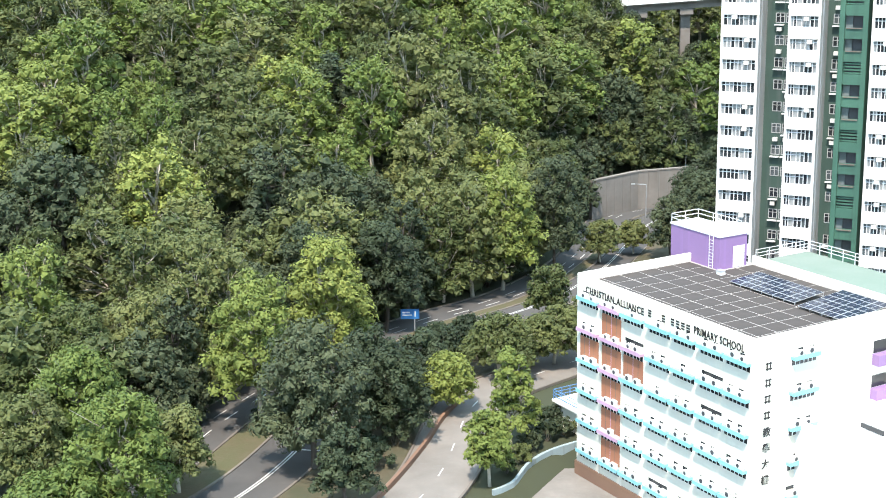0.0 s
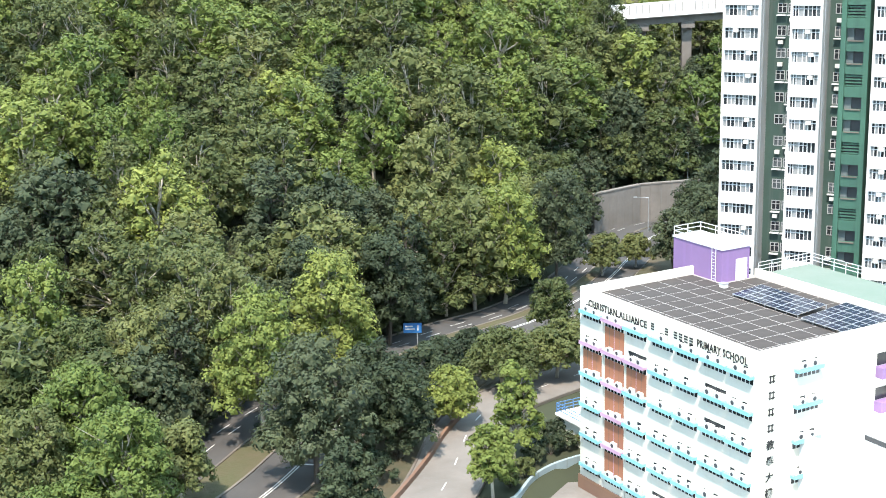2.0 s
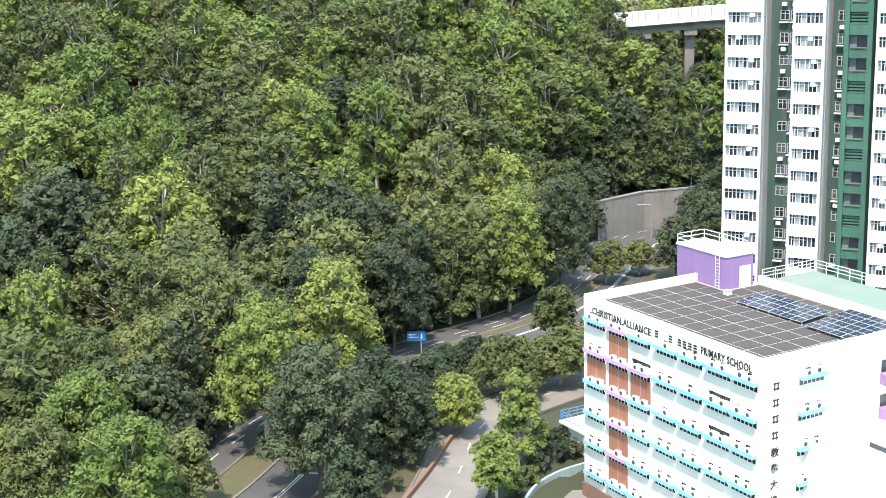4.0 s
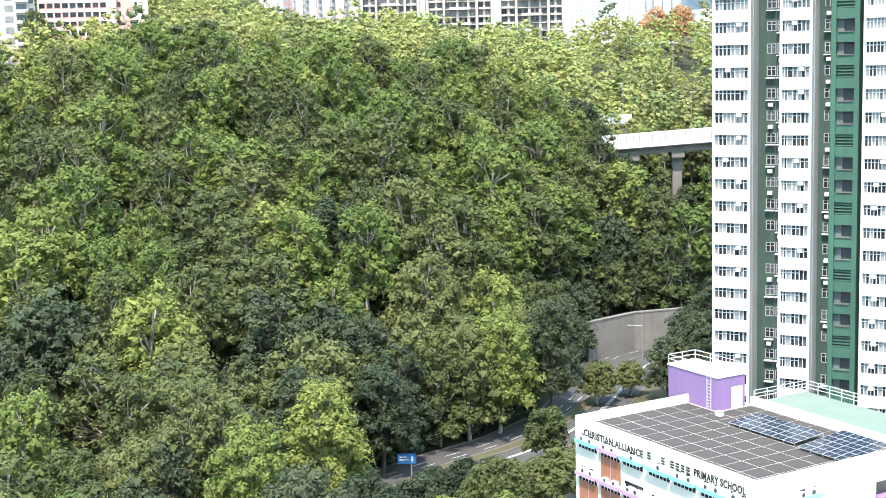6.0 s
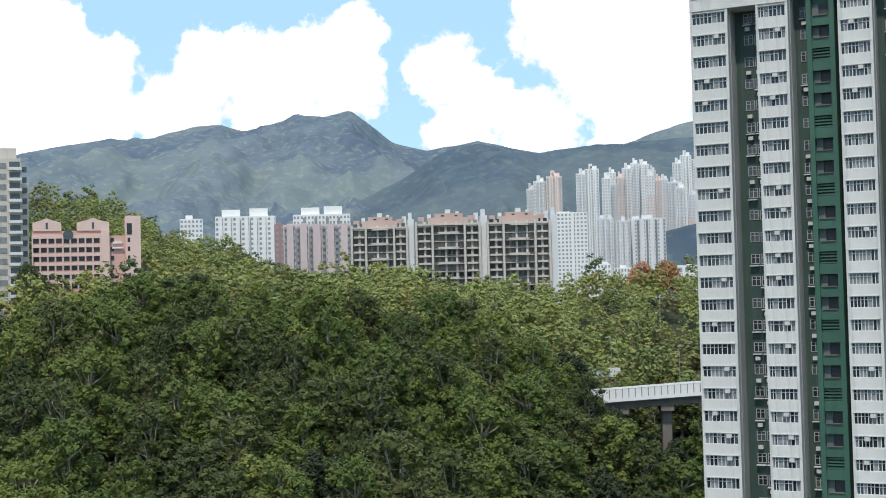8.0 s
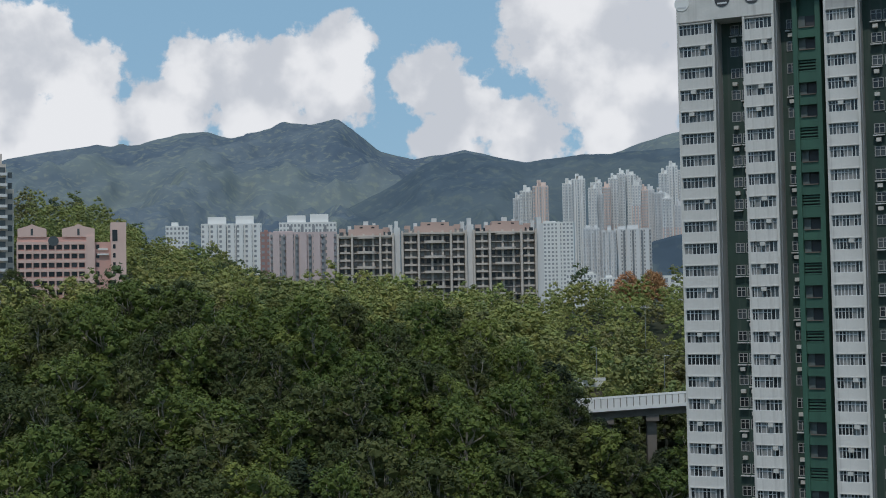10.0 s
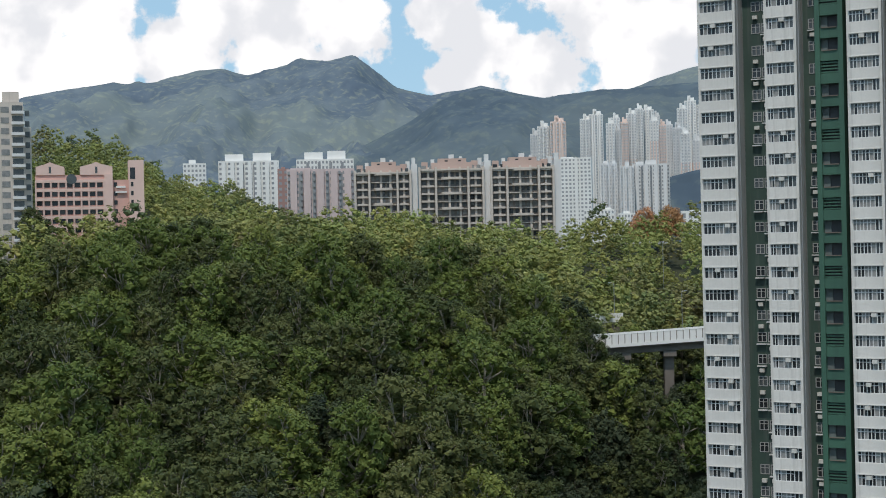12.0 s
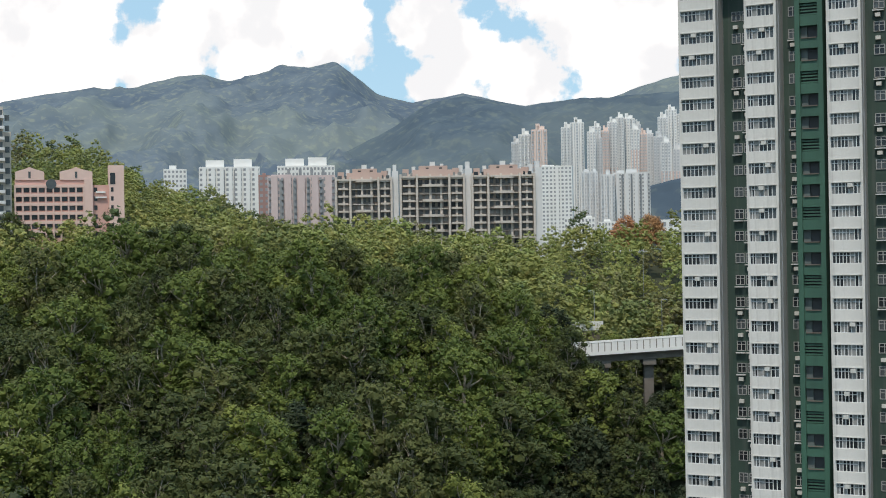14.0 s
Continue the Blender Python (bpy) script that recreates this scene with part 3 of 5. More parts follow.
# ---------------------------------------------------------------- more materials
GLASS_DARK = plain("dark_window_glass", (0.018, 0.022, 0.026), (0.03, 0.034, 0.038), rough=0.15)
CURTAIN = plain("curtained_window", (0.30, 0.30, 0.29), (0.17, 0.18, 0.18), rough=0.5, big=1.2, small=6.0)
HALF_GLASS = plain("grey_window_glass", (0.10, 0.115, 0.12), (0.06, 0.07, 0.075), rough=0.2, big=1.0)
FRAME_WHITE = plain("white_window_frame", (0.72, 0.72, 0.71), (0.6, 0.6, 0.6), rough=0.5)
FRAME_GREY = plain("weathered_window_frame", (0.42, 0.42, 0.41), (0.3, 0.3, 0.3), rough=0.5)
AC_WHITE = plain("air_conditioner_casing", (0.68, 0.67, 0.63), (0.55, 0.54, 0.5), rough=0.6)
FAN_DARK = plain("fan_grille_and_void_shade", (0.06, 0.06, 0.065), rough=0.6)
BLUE_LEDGE = plain("sky_blue_paint", (0.25, 0.54, 0.60), (0.20, 0.47, 0.54), rough=0.6, streak=(0.22, 0.38, 0.42))
PINK_LEDGE = plain("mauve_paint", (0.54, 0.35, 0.49), (0.47, 0.30, 0.42), rough=0.6, streak=(0.42, 0.32, 0.4))
BROWN_PANEL = plain("red_brown_tiles", (0.36, 0.15, 0.08), (0.29, 0.12, 0.07), rough=0.6, small=5.0)
LETTER = plain("black_letters", (0.02, 0.02, 0.02), rough=0.5)
SOLAR = plain("solar_cells", (0.022, 0.03, 0.05), (0.03, 0.04, 0.065), rough=0.12)
ALU = plain("aluminium", (0.66, 0.67, 0.68), (0.56, 0.57, 0.58), rough=0.35, metal=0.6)
RAIL = plain("white_painted_rail", (0.74, 0.75, 0.75), rough=0.5)
GREEN_ROOF = plain("green_roof_coating", (0.15, 0.205, 0.165), (0.18, 0.225, 0.19), rough=0.8, big=0.3)
BRICK = plain("brown_wall_tiles", (0.23, 0.13, 0.08), (0.17, 0.10, 0.07), rough=0.8, small=4.0)
KERB = plain("kerb_concrete", (0.19, 0.165, 0.135), (0.12, 0.10, 0.085), rough=0.9, small=2.0)
LINE_WHITE = plain("road_paint", (0.62, 0.61, 0.58), (0.48, 0.47, 0.45), rough=0.7, small=3.0)
SIGN_BLUE = plain("blue_sign_face", (0.03, 0.17, 0.42), rough=0.4)
GALV = plain("galvanised_steel", (0.42, 0.44, 0.45), rough=0.5, metal=0.5)
PALE_BLUE_WALL = plain("pale_blue_wall_paint", (0.30, 0.37, 0.38), (0.24, 0.29, 0.3), streak=(0.16, 0.17, 0.16))
PINK_WALL = plain("salmon_render", (0.70, 0.43, 0.37), (0.62, 0.38, 0.33), big=0.08, small=0.8)
PINK_PALE = plain("pale_pink_render", (0.80, 0.58, 0.51), (0.73, 0.52, 0.46), big=0.08, small=0.8)
BEIGE = plain("beige_render", (0.64, 0.57, 0.50), (0.55, 0.49, 0.44), big=0.3, small=1.6, streak=(0.40, 0.36, 0.32))
# Darker beige for balcony back walls; their shade is put into the colour.
BEIGE_SHADED = plain("shaded_balcony_wall", (0.25, 0.225, 0.20), (0.18, 0.165, 0.15), big=0.2, small=1.0)
TAN = plain("tan_penthouse_render", (0.58, 0.42, 0.36), (0.50, 0.36, 0.31), big=0.1)
ROSY = plain("dull_rose_render", (0.66, 0.54, 0.52), (0.6, 0.49, 0.48), big=0.05, small=0.5)
RUST = plain("brick_red_render", (0.40, 0.24, 0.21), (0.35, 0.21, 0.19), big=0.05)
PEACH = plain("peach_render", (0.82, 0.66, 0.58), (0.77, 0.60, 0.53), big=0.03, small=0.3)
OFFWHITE = plain("off_white_render", (0.84, 0.83, 0.80), (0.78, 0.77, 0.74), big=0.04, small=0.4)
# Wall and window tones for far blocks, paled to hold haze in the colour.
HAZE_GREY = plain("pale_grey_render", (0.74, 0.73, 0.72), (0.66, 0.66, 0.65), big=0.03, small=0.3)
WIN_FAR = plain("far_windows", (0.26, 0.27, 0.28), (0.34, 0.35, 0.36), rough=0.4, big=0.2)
WIN_HAZED = plain("hazed_far_windows", (0.58, 0.59, 0.60), (0.50, 0.51, 0.52), rough=0.4, big=0.1)
JOINT = plain("pale_roof_joint", (0.40, 0.37, 0.34), (0.3, 0.28, 0.26), rough=0.9)


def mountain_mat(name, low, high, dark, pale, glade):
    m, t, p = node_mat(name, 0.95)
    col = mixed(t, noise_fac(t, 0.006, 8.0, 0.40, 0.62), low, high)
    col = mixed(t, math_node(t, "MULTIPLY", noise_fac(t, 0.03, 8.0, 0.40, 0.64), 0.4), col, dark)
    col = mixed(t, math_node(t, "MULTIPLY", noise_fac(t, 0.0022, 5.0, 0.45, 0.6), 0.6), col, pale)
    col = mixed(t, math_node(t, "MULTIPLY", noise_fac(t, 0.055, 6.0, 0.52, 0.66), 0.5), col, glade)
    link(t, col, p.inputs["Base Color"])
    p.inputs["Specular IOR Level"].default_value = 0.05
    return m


# Blue-grey base tones put distance haze into the colour of the slopes.
MOUNTAIN = mountain_mat("hazed_mountain_scrub", (0.104, 0.138, 0.178), (0.158, 0.194, 0.222), (0.072, 0.10, 0.14), (0.205, 0.24, 0.225), (0.27, 0.295, 0.235))
SPUR = mountain_mat("hazed_dark_scrub", (0.078, 0.108, 0.140), (0.108, 0.142, 0.168), (0.058, 0.084, 0.112), (0.135, 0.166, 0.172), (0.17, 0.20, 0.178))

# ---------------------------------------------------------------- road furniture


def path_frame(key):
    pts = PATHS[key]
    d = np.gradient(pts, axis=0)
    d /= np.linalg.norm(d, axis=1)[:, None]
    return pts, np.stack([d[:, 1], -d[:, 0]], 1)


def kerb(key, shift, label):
    pts, nrm = path_frame(key)
    v, f = [], []
    for p, q in zip(pts, nrm):
        for off, z in ((-0.15, -0.2), (-0.15, 0.17), (0.15, 0.17), (0.15, -0.2)):
            v.append((*(p + q * (shift + off)), z))
    for k in range(len(pts) - 1):
        for i in range(3):
            f.append((4 * k + i, 4 * k + i + 1, 4 * k + i + 5, 4 * k + i + 4))
    tagged(link_mesh("kerb", v, f, KERB), label, "kerb", kind="structure")


for key, half in (("road", 4.0), ("far", 3.8), ("service", 4.2)):
    for sgn in (-1, 1):
        kerb(key, sgn * (half + 0.15), "worn grey concrete kerb along the road")


def verge(name, key_a, shift_a, key_b, shift_b, z, material, label):
    """A strip of planting between two kerbs."""
    pa, na = path_frame(key_a)
    pb, nb = path_frame(key_b)
    n = 90
    v, f = [], []
    rg = np.random.default_rng(3)
    for i in range(n + 1):
        s = i / n
        a = pa[int(s * (len(pa) - 1))] + na[int(s * (len(pa) - 1))] * shift_a
        b = pb[int(s * (len(pb) - 1))] + nb[int(s * (len(pb) - 1))] * shift_b
        for k in range(9):
            q = a + (b - a) * (k / 8)
            v.append((q[0], q[1], z + (0 if k in (0, 8) else rg.uniform(0.0, 0.22))))
    for i in range(n):
        for k in range(8):
            f.append((9 * i + k, 9 * i + k + 1, 9 * i + k + 10, 9 * i + k + 9))
    tagged(link_mesh(name, v, f, material, smooth=True), label, "verge", kind="structure")


verge("verge_median", "far", 4.1, "road", -4.3, 0.06, GRASS, "rough grass verge between the two carriageways")
verge("verge_island", "road", 4.3, "service", -4.5, 0.06, SOIL, "bare brown planted island beside the road")


def marking(key, shift, width, start, stop, dash=None):
    pts, nrm = path_frame(key)
    seg = np.concatenate([[0], np.cumsum(np.linalg.norm(np.diff(pts, axis=0), axis=1))])
    v, f = [], []
    pos = start
    step = dash[0] if dash else 2.0
    while pos < min(stop, seg[-1]):
        m = 3
        k0 = len(v)
        for i in range(m + 1):
            d = min(pos + step * i / m, seg[-1])
            c = np.array([np.interp(d, seg, pts[:, 0]), np.interp(d, seg, pts[:, 1])])
            q = np.array([np.interp(d, seg, nrm[:, 0]), np.interp(d, seg, nrm[:, 1])])
            for off in (-width / 2, width / 2):
                v.append((*(c + q * (shift + off)), 0.075 if key == "service" else 0.04))
        for i in range(m):
            f.append((k0 + 2 * i, k0 + 2 * i + 1, k0 + 2 * i + 3, k0 + 2 * i + 2))
        pos += sum(dash) if dash else step
    tagged(link_mesh("lane_line", v, f, LINE_WHITE), "worn white lane line on the road", "road marking", kind="structure")


marking("road", 0.12, 0.16, 0, 400)
marking("road", 0.48, 0.16, 0, 400)
marking("far", -1.0, 0.14, 0, 400, (3.0, 3.5))
marking("far", 0.6, 0.14, 0, 400, (3.0, 3.5))
marking("service", 0.3, 0.15, 4, 400, (2.2, 5.0))
_b = Boxes((-17.6, 149.6, 0), (0.98, -0.2, 0), (0.2, 0.98, 0)).box(0.5, 3.9, 0, 0.22, 0.0, 0.045)
tagged(_b.part("stop_line", LINE_WHITE), "worn white line across the lane", "road marking", kind="structure")


def low_wall(name, pts, h, thick, material, label, z=0.0):
    v, f = [], []
    q = np.array([p[:2] for p in smooth_path(pts, 1.0)])
    d = np.gradient(q, axis=0)
    d /= np.linalg.norm(d, axis=1)[:, None]
    for p, e in zip(q, d):
        n = np.array([e[1], -e[0]]) * thick / 2
        for s, zz in ((-1, z - 3.0), (-1, z + h), (1, z + h), (1, z - 3.0)):
            v.append((p[0] + s * n[0], p[1] + s * n[1], zz))
    for k in range(len(q) - 1):
        for i in range(3):
            f.append((4 * k + i, 4 * k + i + 1, 4 * k + i + 5, 4 * k + i + 4))
    f += [(0, 1, 2, 3), tuple(4 * (len(q) - 1) + i for i in (3, 2, 1, 0))]
    return tagged(link_mesh(name, v, f, material), label, "wall", kind="structure")


low_wall("wall_planter", [(-10, 130), (-6.4, 138), (-2.8, 149), (-0.5, 158), (2, 165)], 0.7, 0.4, BRICK, "low brown stone wall along the service road")
low_wall("wall_island", [(6, 184), (13, 186.5), (22, 193), (34, 200)], 0.9, 0.35, BRICK, "low dark wall at the back of the island")
low_wall("wall_yard", [(4.8, 136.5), (7, 138.5), (9, 143.5), (11.6, 147), (15, 149.5), (18, 151)], 0.8, 0.35, PALE_BLUE_WALL, "curved pale blue wall round the school yard", -0.4)

# the school's yard
_y = [(4.9, 136.4), (7.1, 138.4), (9.1, 143.4), (11.7, 146.9), (15, 149.4), (18, 150.9), (25, 149), (40, 112), (14, 100), (3, 116)]
tagged(link_mesh("yard", [(p[0], p[1], -1.5) for p in _y], [tuple(range(len(_y)))], CONCRETE), "stained pale concrete school yard", "yard", kind="structure")


def shrub(x, y, r, h, lf, words, seed):
    rg = np.random.default_rng(seed)
    root = empty("shrub", (x, y, float(ground_z(x, y))), words, "shrub", "shrubs by the yard")
    c, rr = crown_form(rg, r, h * 0.75, 8, "dome")
    c[:, 2] += h * 0.25
    pads, pad_r = c, rr
    c, rr = pad_clumps(rg, c, rr, 4)
    per = np.maximum(20, (900 * rr ** 2 / np.sum(rr ** 2))).astype(int)
    ob = new("crown", loose_mesh("crown", np.concatenate([leaf_tris(rg, c, rr, per, 0.16), cores(rg, pads, pad_r)]), LEAF[lf]))
    ob.parent = root
    v, f = [], []
    for k in range(5):
        tube(v, f, (0, 0, -0.3), Vector(pads[k]), 0.05, 0.02, 5)
    link_mesh("stem", v, f, BARK_DARK, root)


for k, (x, y, r, h, lf) in enumerate([(9.5, 148.5, 1.7, 2.2, 2), (11.8, 151.2, 1.8, 2.4, 2), (13.8, 152.8, 1.6, 2.0, 2), (8.4, 145, 1.6, 2.2, 1), (6.6, 142.2, 1.5, 2.0, 1),
                                      (10.5, 154.5, 2.0, 2.6, 2), (15.8, 154.0, 1.6, 1.8, 1), (13.2, 156.5, 1.8, 2.3, 2), (-3.5, 172, 2.0, 2.6, 2), (-6.8, 165, 2.2, 2.8, 2),
                                      (3.0, 180.5, 2.4, 3.0, 2), (-8.5, 157, 2.2, 3.2, 2), (-10.2, 150, 2.0, 2.8, 2), (11, 183, 2.4, 3.2, 2), (-13.5, 150.5, 1.8, 2.4, 1), (-6.0, 150.0, 2.4, 3.6, 2),
                                      (-5.0, 158.0, 2.4, 3.8, 2), (-22.5, 158.5, 1.9, 2.0, 2), (-20.0, 163.0, 1.9, 2.2, 2), (-2.5, 168.0, 2.2, 3.2, 2), (-8.0, 144.0, 2.3, 3.8, 2)]):
    shrub(x, y, r, h, lf, "dark green rounded shrub beside the yard and road", 700 + k)


def disc(name, at, r, depth, axis, material, parent, n=20):
    v, f = [], []
    tube(v, f, Vector(at), Vector(at) + Vector(axis) * depth, r, r, n)
    f.append(tuple(range(n))[::-1])
    f.append(tuple(range(n, 2 * n)))
    return link_mesh(name, v, f, material, parent)


def road_sign():
    root = empty("road_sign", (-4.9, 192.3, 0), "blue direction sign on a steel post by the verge", "sign")
    v, f = [], []
    tube(v, f, (0.55, 0, -0.2), (0.55, 0, 3.9), 0.09, 0.09, 8)
    link_mesh("post", v, f, GALV, root)
    Boxes().box(-1.45, 1.25, -0.16, -0.1, 2.45, 3.95).part("panel", SIGN_BLUE, root)
    Boxes().box(-1.2, -0.1, -0.18, -0.162, 3.35, 3.55).part("legend_bar", LINE_WHITE, root)
    Boxes().box(-1.2, 0.2, -0.18, -0.162, 2.95, 3.12).part("legend_bar", LINE_WHITE, root)
    Boxes().box(0.55, 0.75, -0.18, -0.162, 2.8, 3.6).part("legend_bar", LINE_WHITE, root)


road_sign()


def lamp_post(x, y, z, h, arm, words):
    root = empty("street_lamp", (x, y, z), words, "street lamp", "street lamps")
    v, f = [], []
    tube(v, f, (0, 0, -2), (0, 0, h), 0.11, 0.07, 8)
    link_mesh("pole", v, f, GALV, root)
    v, f = [], []
    tube(v, f, (0, 0, h), (arm, 0, h + 0.15), 0.06, 0.05, 6)
    link_mesh("arm", v, f, GALV, root)
    e = arm / abs(arm)
    Boxes().box(min(arm, arm + e * 0.7), max(arm, arm + e * 0.7), -0.16, 0.16, h + 0.06, h + 0.24).part("lamp_head", ALU, root)


lamp_post(39.8, 262.8, 0, 6.9, -2.2, "grey steel street lamp with one arm at the road's bend")
lamp_post(51.0, 283.0, 0.5, 11.5, -0.8, "grey steel street lamp rising behind the trees")
lamp_post(72.3, 413.7, 36, 24.6, 0.8, "tall thin grey lamp post on the flyover approach")
lamp_post(68.0, 362.0, 28, 20.0, 0.7, "tall thin grey lamp post behind the flyover")


def retaining_wall():
    root = empty("retaining_wall", (27.5, 262.5, 0), "tall weathered concrete retaining wall at the bend", "wall")
    segs = [((1.8, 0.3), (3.2, 1.6)), ((3.2, 1.6), (12.0, 9.0)), ((12.0, 9.0), (40, 17))]
    for a, b in segs:
        a, b = Vector((*a, 0)), Vector((*b, 0))
        n = max(2, int((b - a).length / 2.2))
        for i in range(n):
            p, q = a.lerp(b, i / n), a.lerp(b, (i + 1) / n)
            d = (q - p).normalized()
            m = Vector((-d.y, d.x, 0))
            Boxes(p, d, m).box(0.02, (q - p).length - 0.02, 0, 0.8, -0.5, 7.6 + 0.02 * (i % 3)).part("panel", CONCRETE, root)
        d = (b - a).normalized()
        Boxes(a, d, Vector((-d.y, d.x, 0))).box(0, (b - a).length, -0.1, 0.9, 7.66, 7.9).part("coping", CONCRETE, root)


retaining_wall()


def flyover():
    root = empty("flyover", (38, 319, 0), "pale concrete road flyover with a ribbed parapet", "bridge")
    d = Vector((0.996, -0.045, 0))
    n = Vector((0.045, 0.996, 0))
    rise = 0.055

    def deck(x0, x1, y0, y1, z0, z1, name, mt):
        v = []
        for x in (x0, x1):
            for y, z in ((y0, z0), (y1, z0), (y1, z1), (y0, z1)):
                v.append(d * x + n * y + Vector((0, 0, z + rise * x)))
        f = [(0, 1, 5, 4), (1, 2, 6, 5), (2, 3, 7, 6), (3, 0, 4, 7), (0, 3, 2, 1), (4, 5, 6, 7)]
        link_mesh(name, v, f, mt, root)

    deck(1, 70, 0.4, 9.0, 36.4, 37.2, "deck", CONCRETE)
    deck(1, 70, 1.6, 7.6, 34.9, 36.4, "girder", CONCRETE)
    deck(1, 70, 0.0, 0.4, 36.7, 37.5, "edge_beam", OFFWHITE)
    deck(1, 70, 9.0, 9.4, 36.4, 39.4, "parapet", OFFWHITE)
    # Unseen second deck, girder and parapet, added to shade the ground below.
    deck(-2, 70, 10.2, 23.0, 36.0, 36.9, "deck", CONCRETE)
    deck(-2, 70, 12.0, 20.6, 34.5, 36.0, "girder", CONCRETE)
    deck(-2, 70, 23.0, 23.4, 36.0, 38.0, "parapet", CONCRETE)
    for k in range(46):
        deck(1 + 1.5 * k, 1 + 1.5 * k + 1.42, 0.05, 0.2, 37.5, 39.6, "parapet_panel", OFFWHITE)
        deck(1 + 1.5 * k + 1.38, 1 + 1.5 * k + 1.54, -0.05, 0.25, 37.5, 39.6, "rib", CONCRETE)
    deck(1, 70, -0.02, 0.3, 39.6, 39.75, "top_rail", OFFWHITE)
    for x in (8.5, 19.0, 40.0):
        Boxes((0, 0, 0), d, n).box(x - 1.1, x + 1.1, 3.0, 5.6, 0, 33.6 + rise * x).part("pier", CONCRETE, root)
        Boxes((0, 0, 0), d, n).box(x - 1.5, x + 1.5, 1.2, 8.2, 33.6 + rise * x, 34.9 + rise * x).part("pier_cap", CONCRETE, root)


flyover()
_r = empty("slip_road_wall", (51, 372, -2.9), "short pale concrete parapet of a slip road", "wall")
Boxes((0, 0, 0), (0.97, 0.24, 0), (-0.24, 0.97, 0)).box(-6, 3, 0, 4, 20, 43.2).part("abutment", CONCRETE, _r)
Boxes((0, 0, 0), (0.97, 0.24, 0), (-0.24, 0.97, 0)).box(-6, 3, -0.2, 0.1, 42.6, 45).part("parapet", OFFWHITE, _r)

lamp_post(51.8, 374.0, 40.2, 10.0, -0.8, "grey steel street lamp beside the slip road")

# ---------------------------------------------------------------- school
SU, SV = Vector((-0.49474, 0.86904, 0)), Vector((0.86904, 0.49474, 0))
SB = Vector((28.49, 120.36, 0))
school = empty("school_building", SB, "cream six-storey school block with a flat dark roof", "building")


def sbox():
    return Boxes((0, 0, 0), SU, SV)


sbox().box(0, 28.1, 0, 20.8, 0.1, 21).part("wall_block", CREAM, school)
sbox().box(-0.1, 28.3, -0.15, 20.8, -5.5, 0.1).part("plinth", BRICK, school)
sbox().box(0, 28.1, 0, 0.35, 21, 22).part("parapet", CREAM, school)
sbox().box(0, 0.35, 0.35, 20.8, 21, 22).part("parapet", CREAM, school)
sbox().box(27.75, 28.1, 0.35, 15.6, 21, 22).part("parapet", CREAM, school)
sbox().box(0.35, 23, 20.4, 20.8, 21, 22).part("parapet", CREAM, school)
roof = sbox().box(0.35, 27.75, 0.35, 20.4, 21.0, 21.04).part("roof", JOINT, school)
_slabs = []
for i in range(11):
    for k in range(8):
        u0, v0 = 0.42 + i * 2.48, 0.42 + k * 2.49
        _slabs.append((u0, v0))
_slab = sbox().box(0, 2.34, 0, 2.35, 21.04, 21.06).part("slab", ROOF_DARK, roof)
_slab.location = SU * _slabs[0][0] + SV * _slabs[0][1]
for u0, v0 in _slabs[1:]:
    if u0 > 22.5 and v0 > 14.5:
        continue
    o2 = _slab.copy()
    scene.collection.objects.link(o2)
    o2.location = SU * u0 + SV * v0

# stair tower on the roof
st = sbox().box(23, 31.4, 15.6, 19.6, -5, 24.75).part("stair_tower", PURPLE, school)
sbox().box(22.9, 31.5, 15.5, 19.7, 24.75, 24.95).part("stair_tower_roof", FRAME_WHITE, school)
sbox().box(22.93, 22.99, 17.6, 19.2, 21.1, 23.5).part("door", OFFWHITE, school)
for k in range(9):
    sbox().box(23.9, 24.5, 15.42, 15.47, 21.3 + 0.37 * k, 21.34 + 0.37 * k).part("ladder_rung", RAIL, school)
for x in (23.85, 24.5):
    sbox().box(x, x + 0.05, 15.4, 15.46, 21.1, 25.2).part("ladder_rail", RAIL, school)
for z in (25.45, 25.95):
    sbox().box(26, 31.4, 15.6, 15.66, z, z + 0.06).part("handrail", RAIL, school)
    sbox().box(31.34, 31.4, 15.6, 19.6, z, z + 0.06).part("handrail", RAIL, school)
    sbox().box(24, 31.4, 19.54, 19.6, z, z + 0.06).part("handrail", RAIL, school)
for u0, v0 in [(26, 15.6), (28.7, 15.6), (31.34, 15.6), (31.34, 17.6), (31.34, 19.54), (28.7, 19.54), (26, 19.54), (24, 19.54)]:
    sbox().box(u0, u0 + 0.06, v0, v0 + 0.06, 24.95, 26).part("rail_post", RAIL, school)


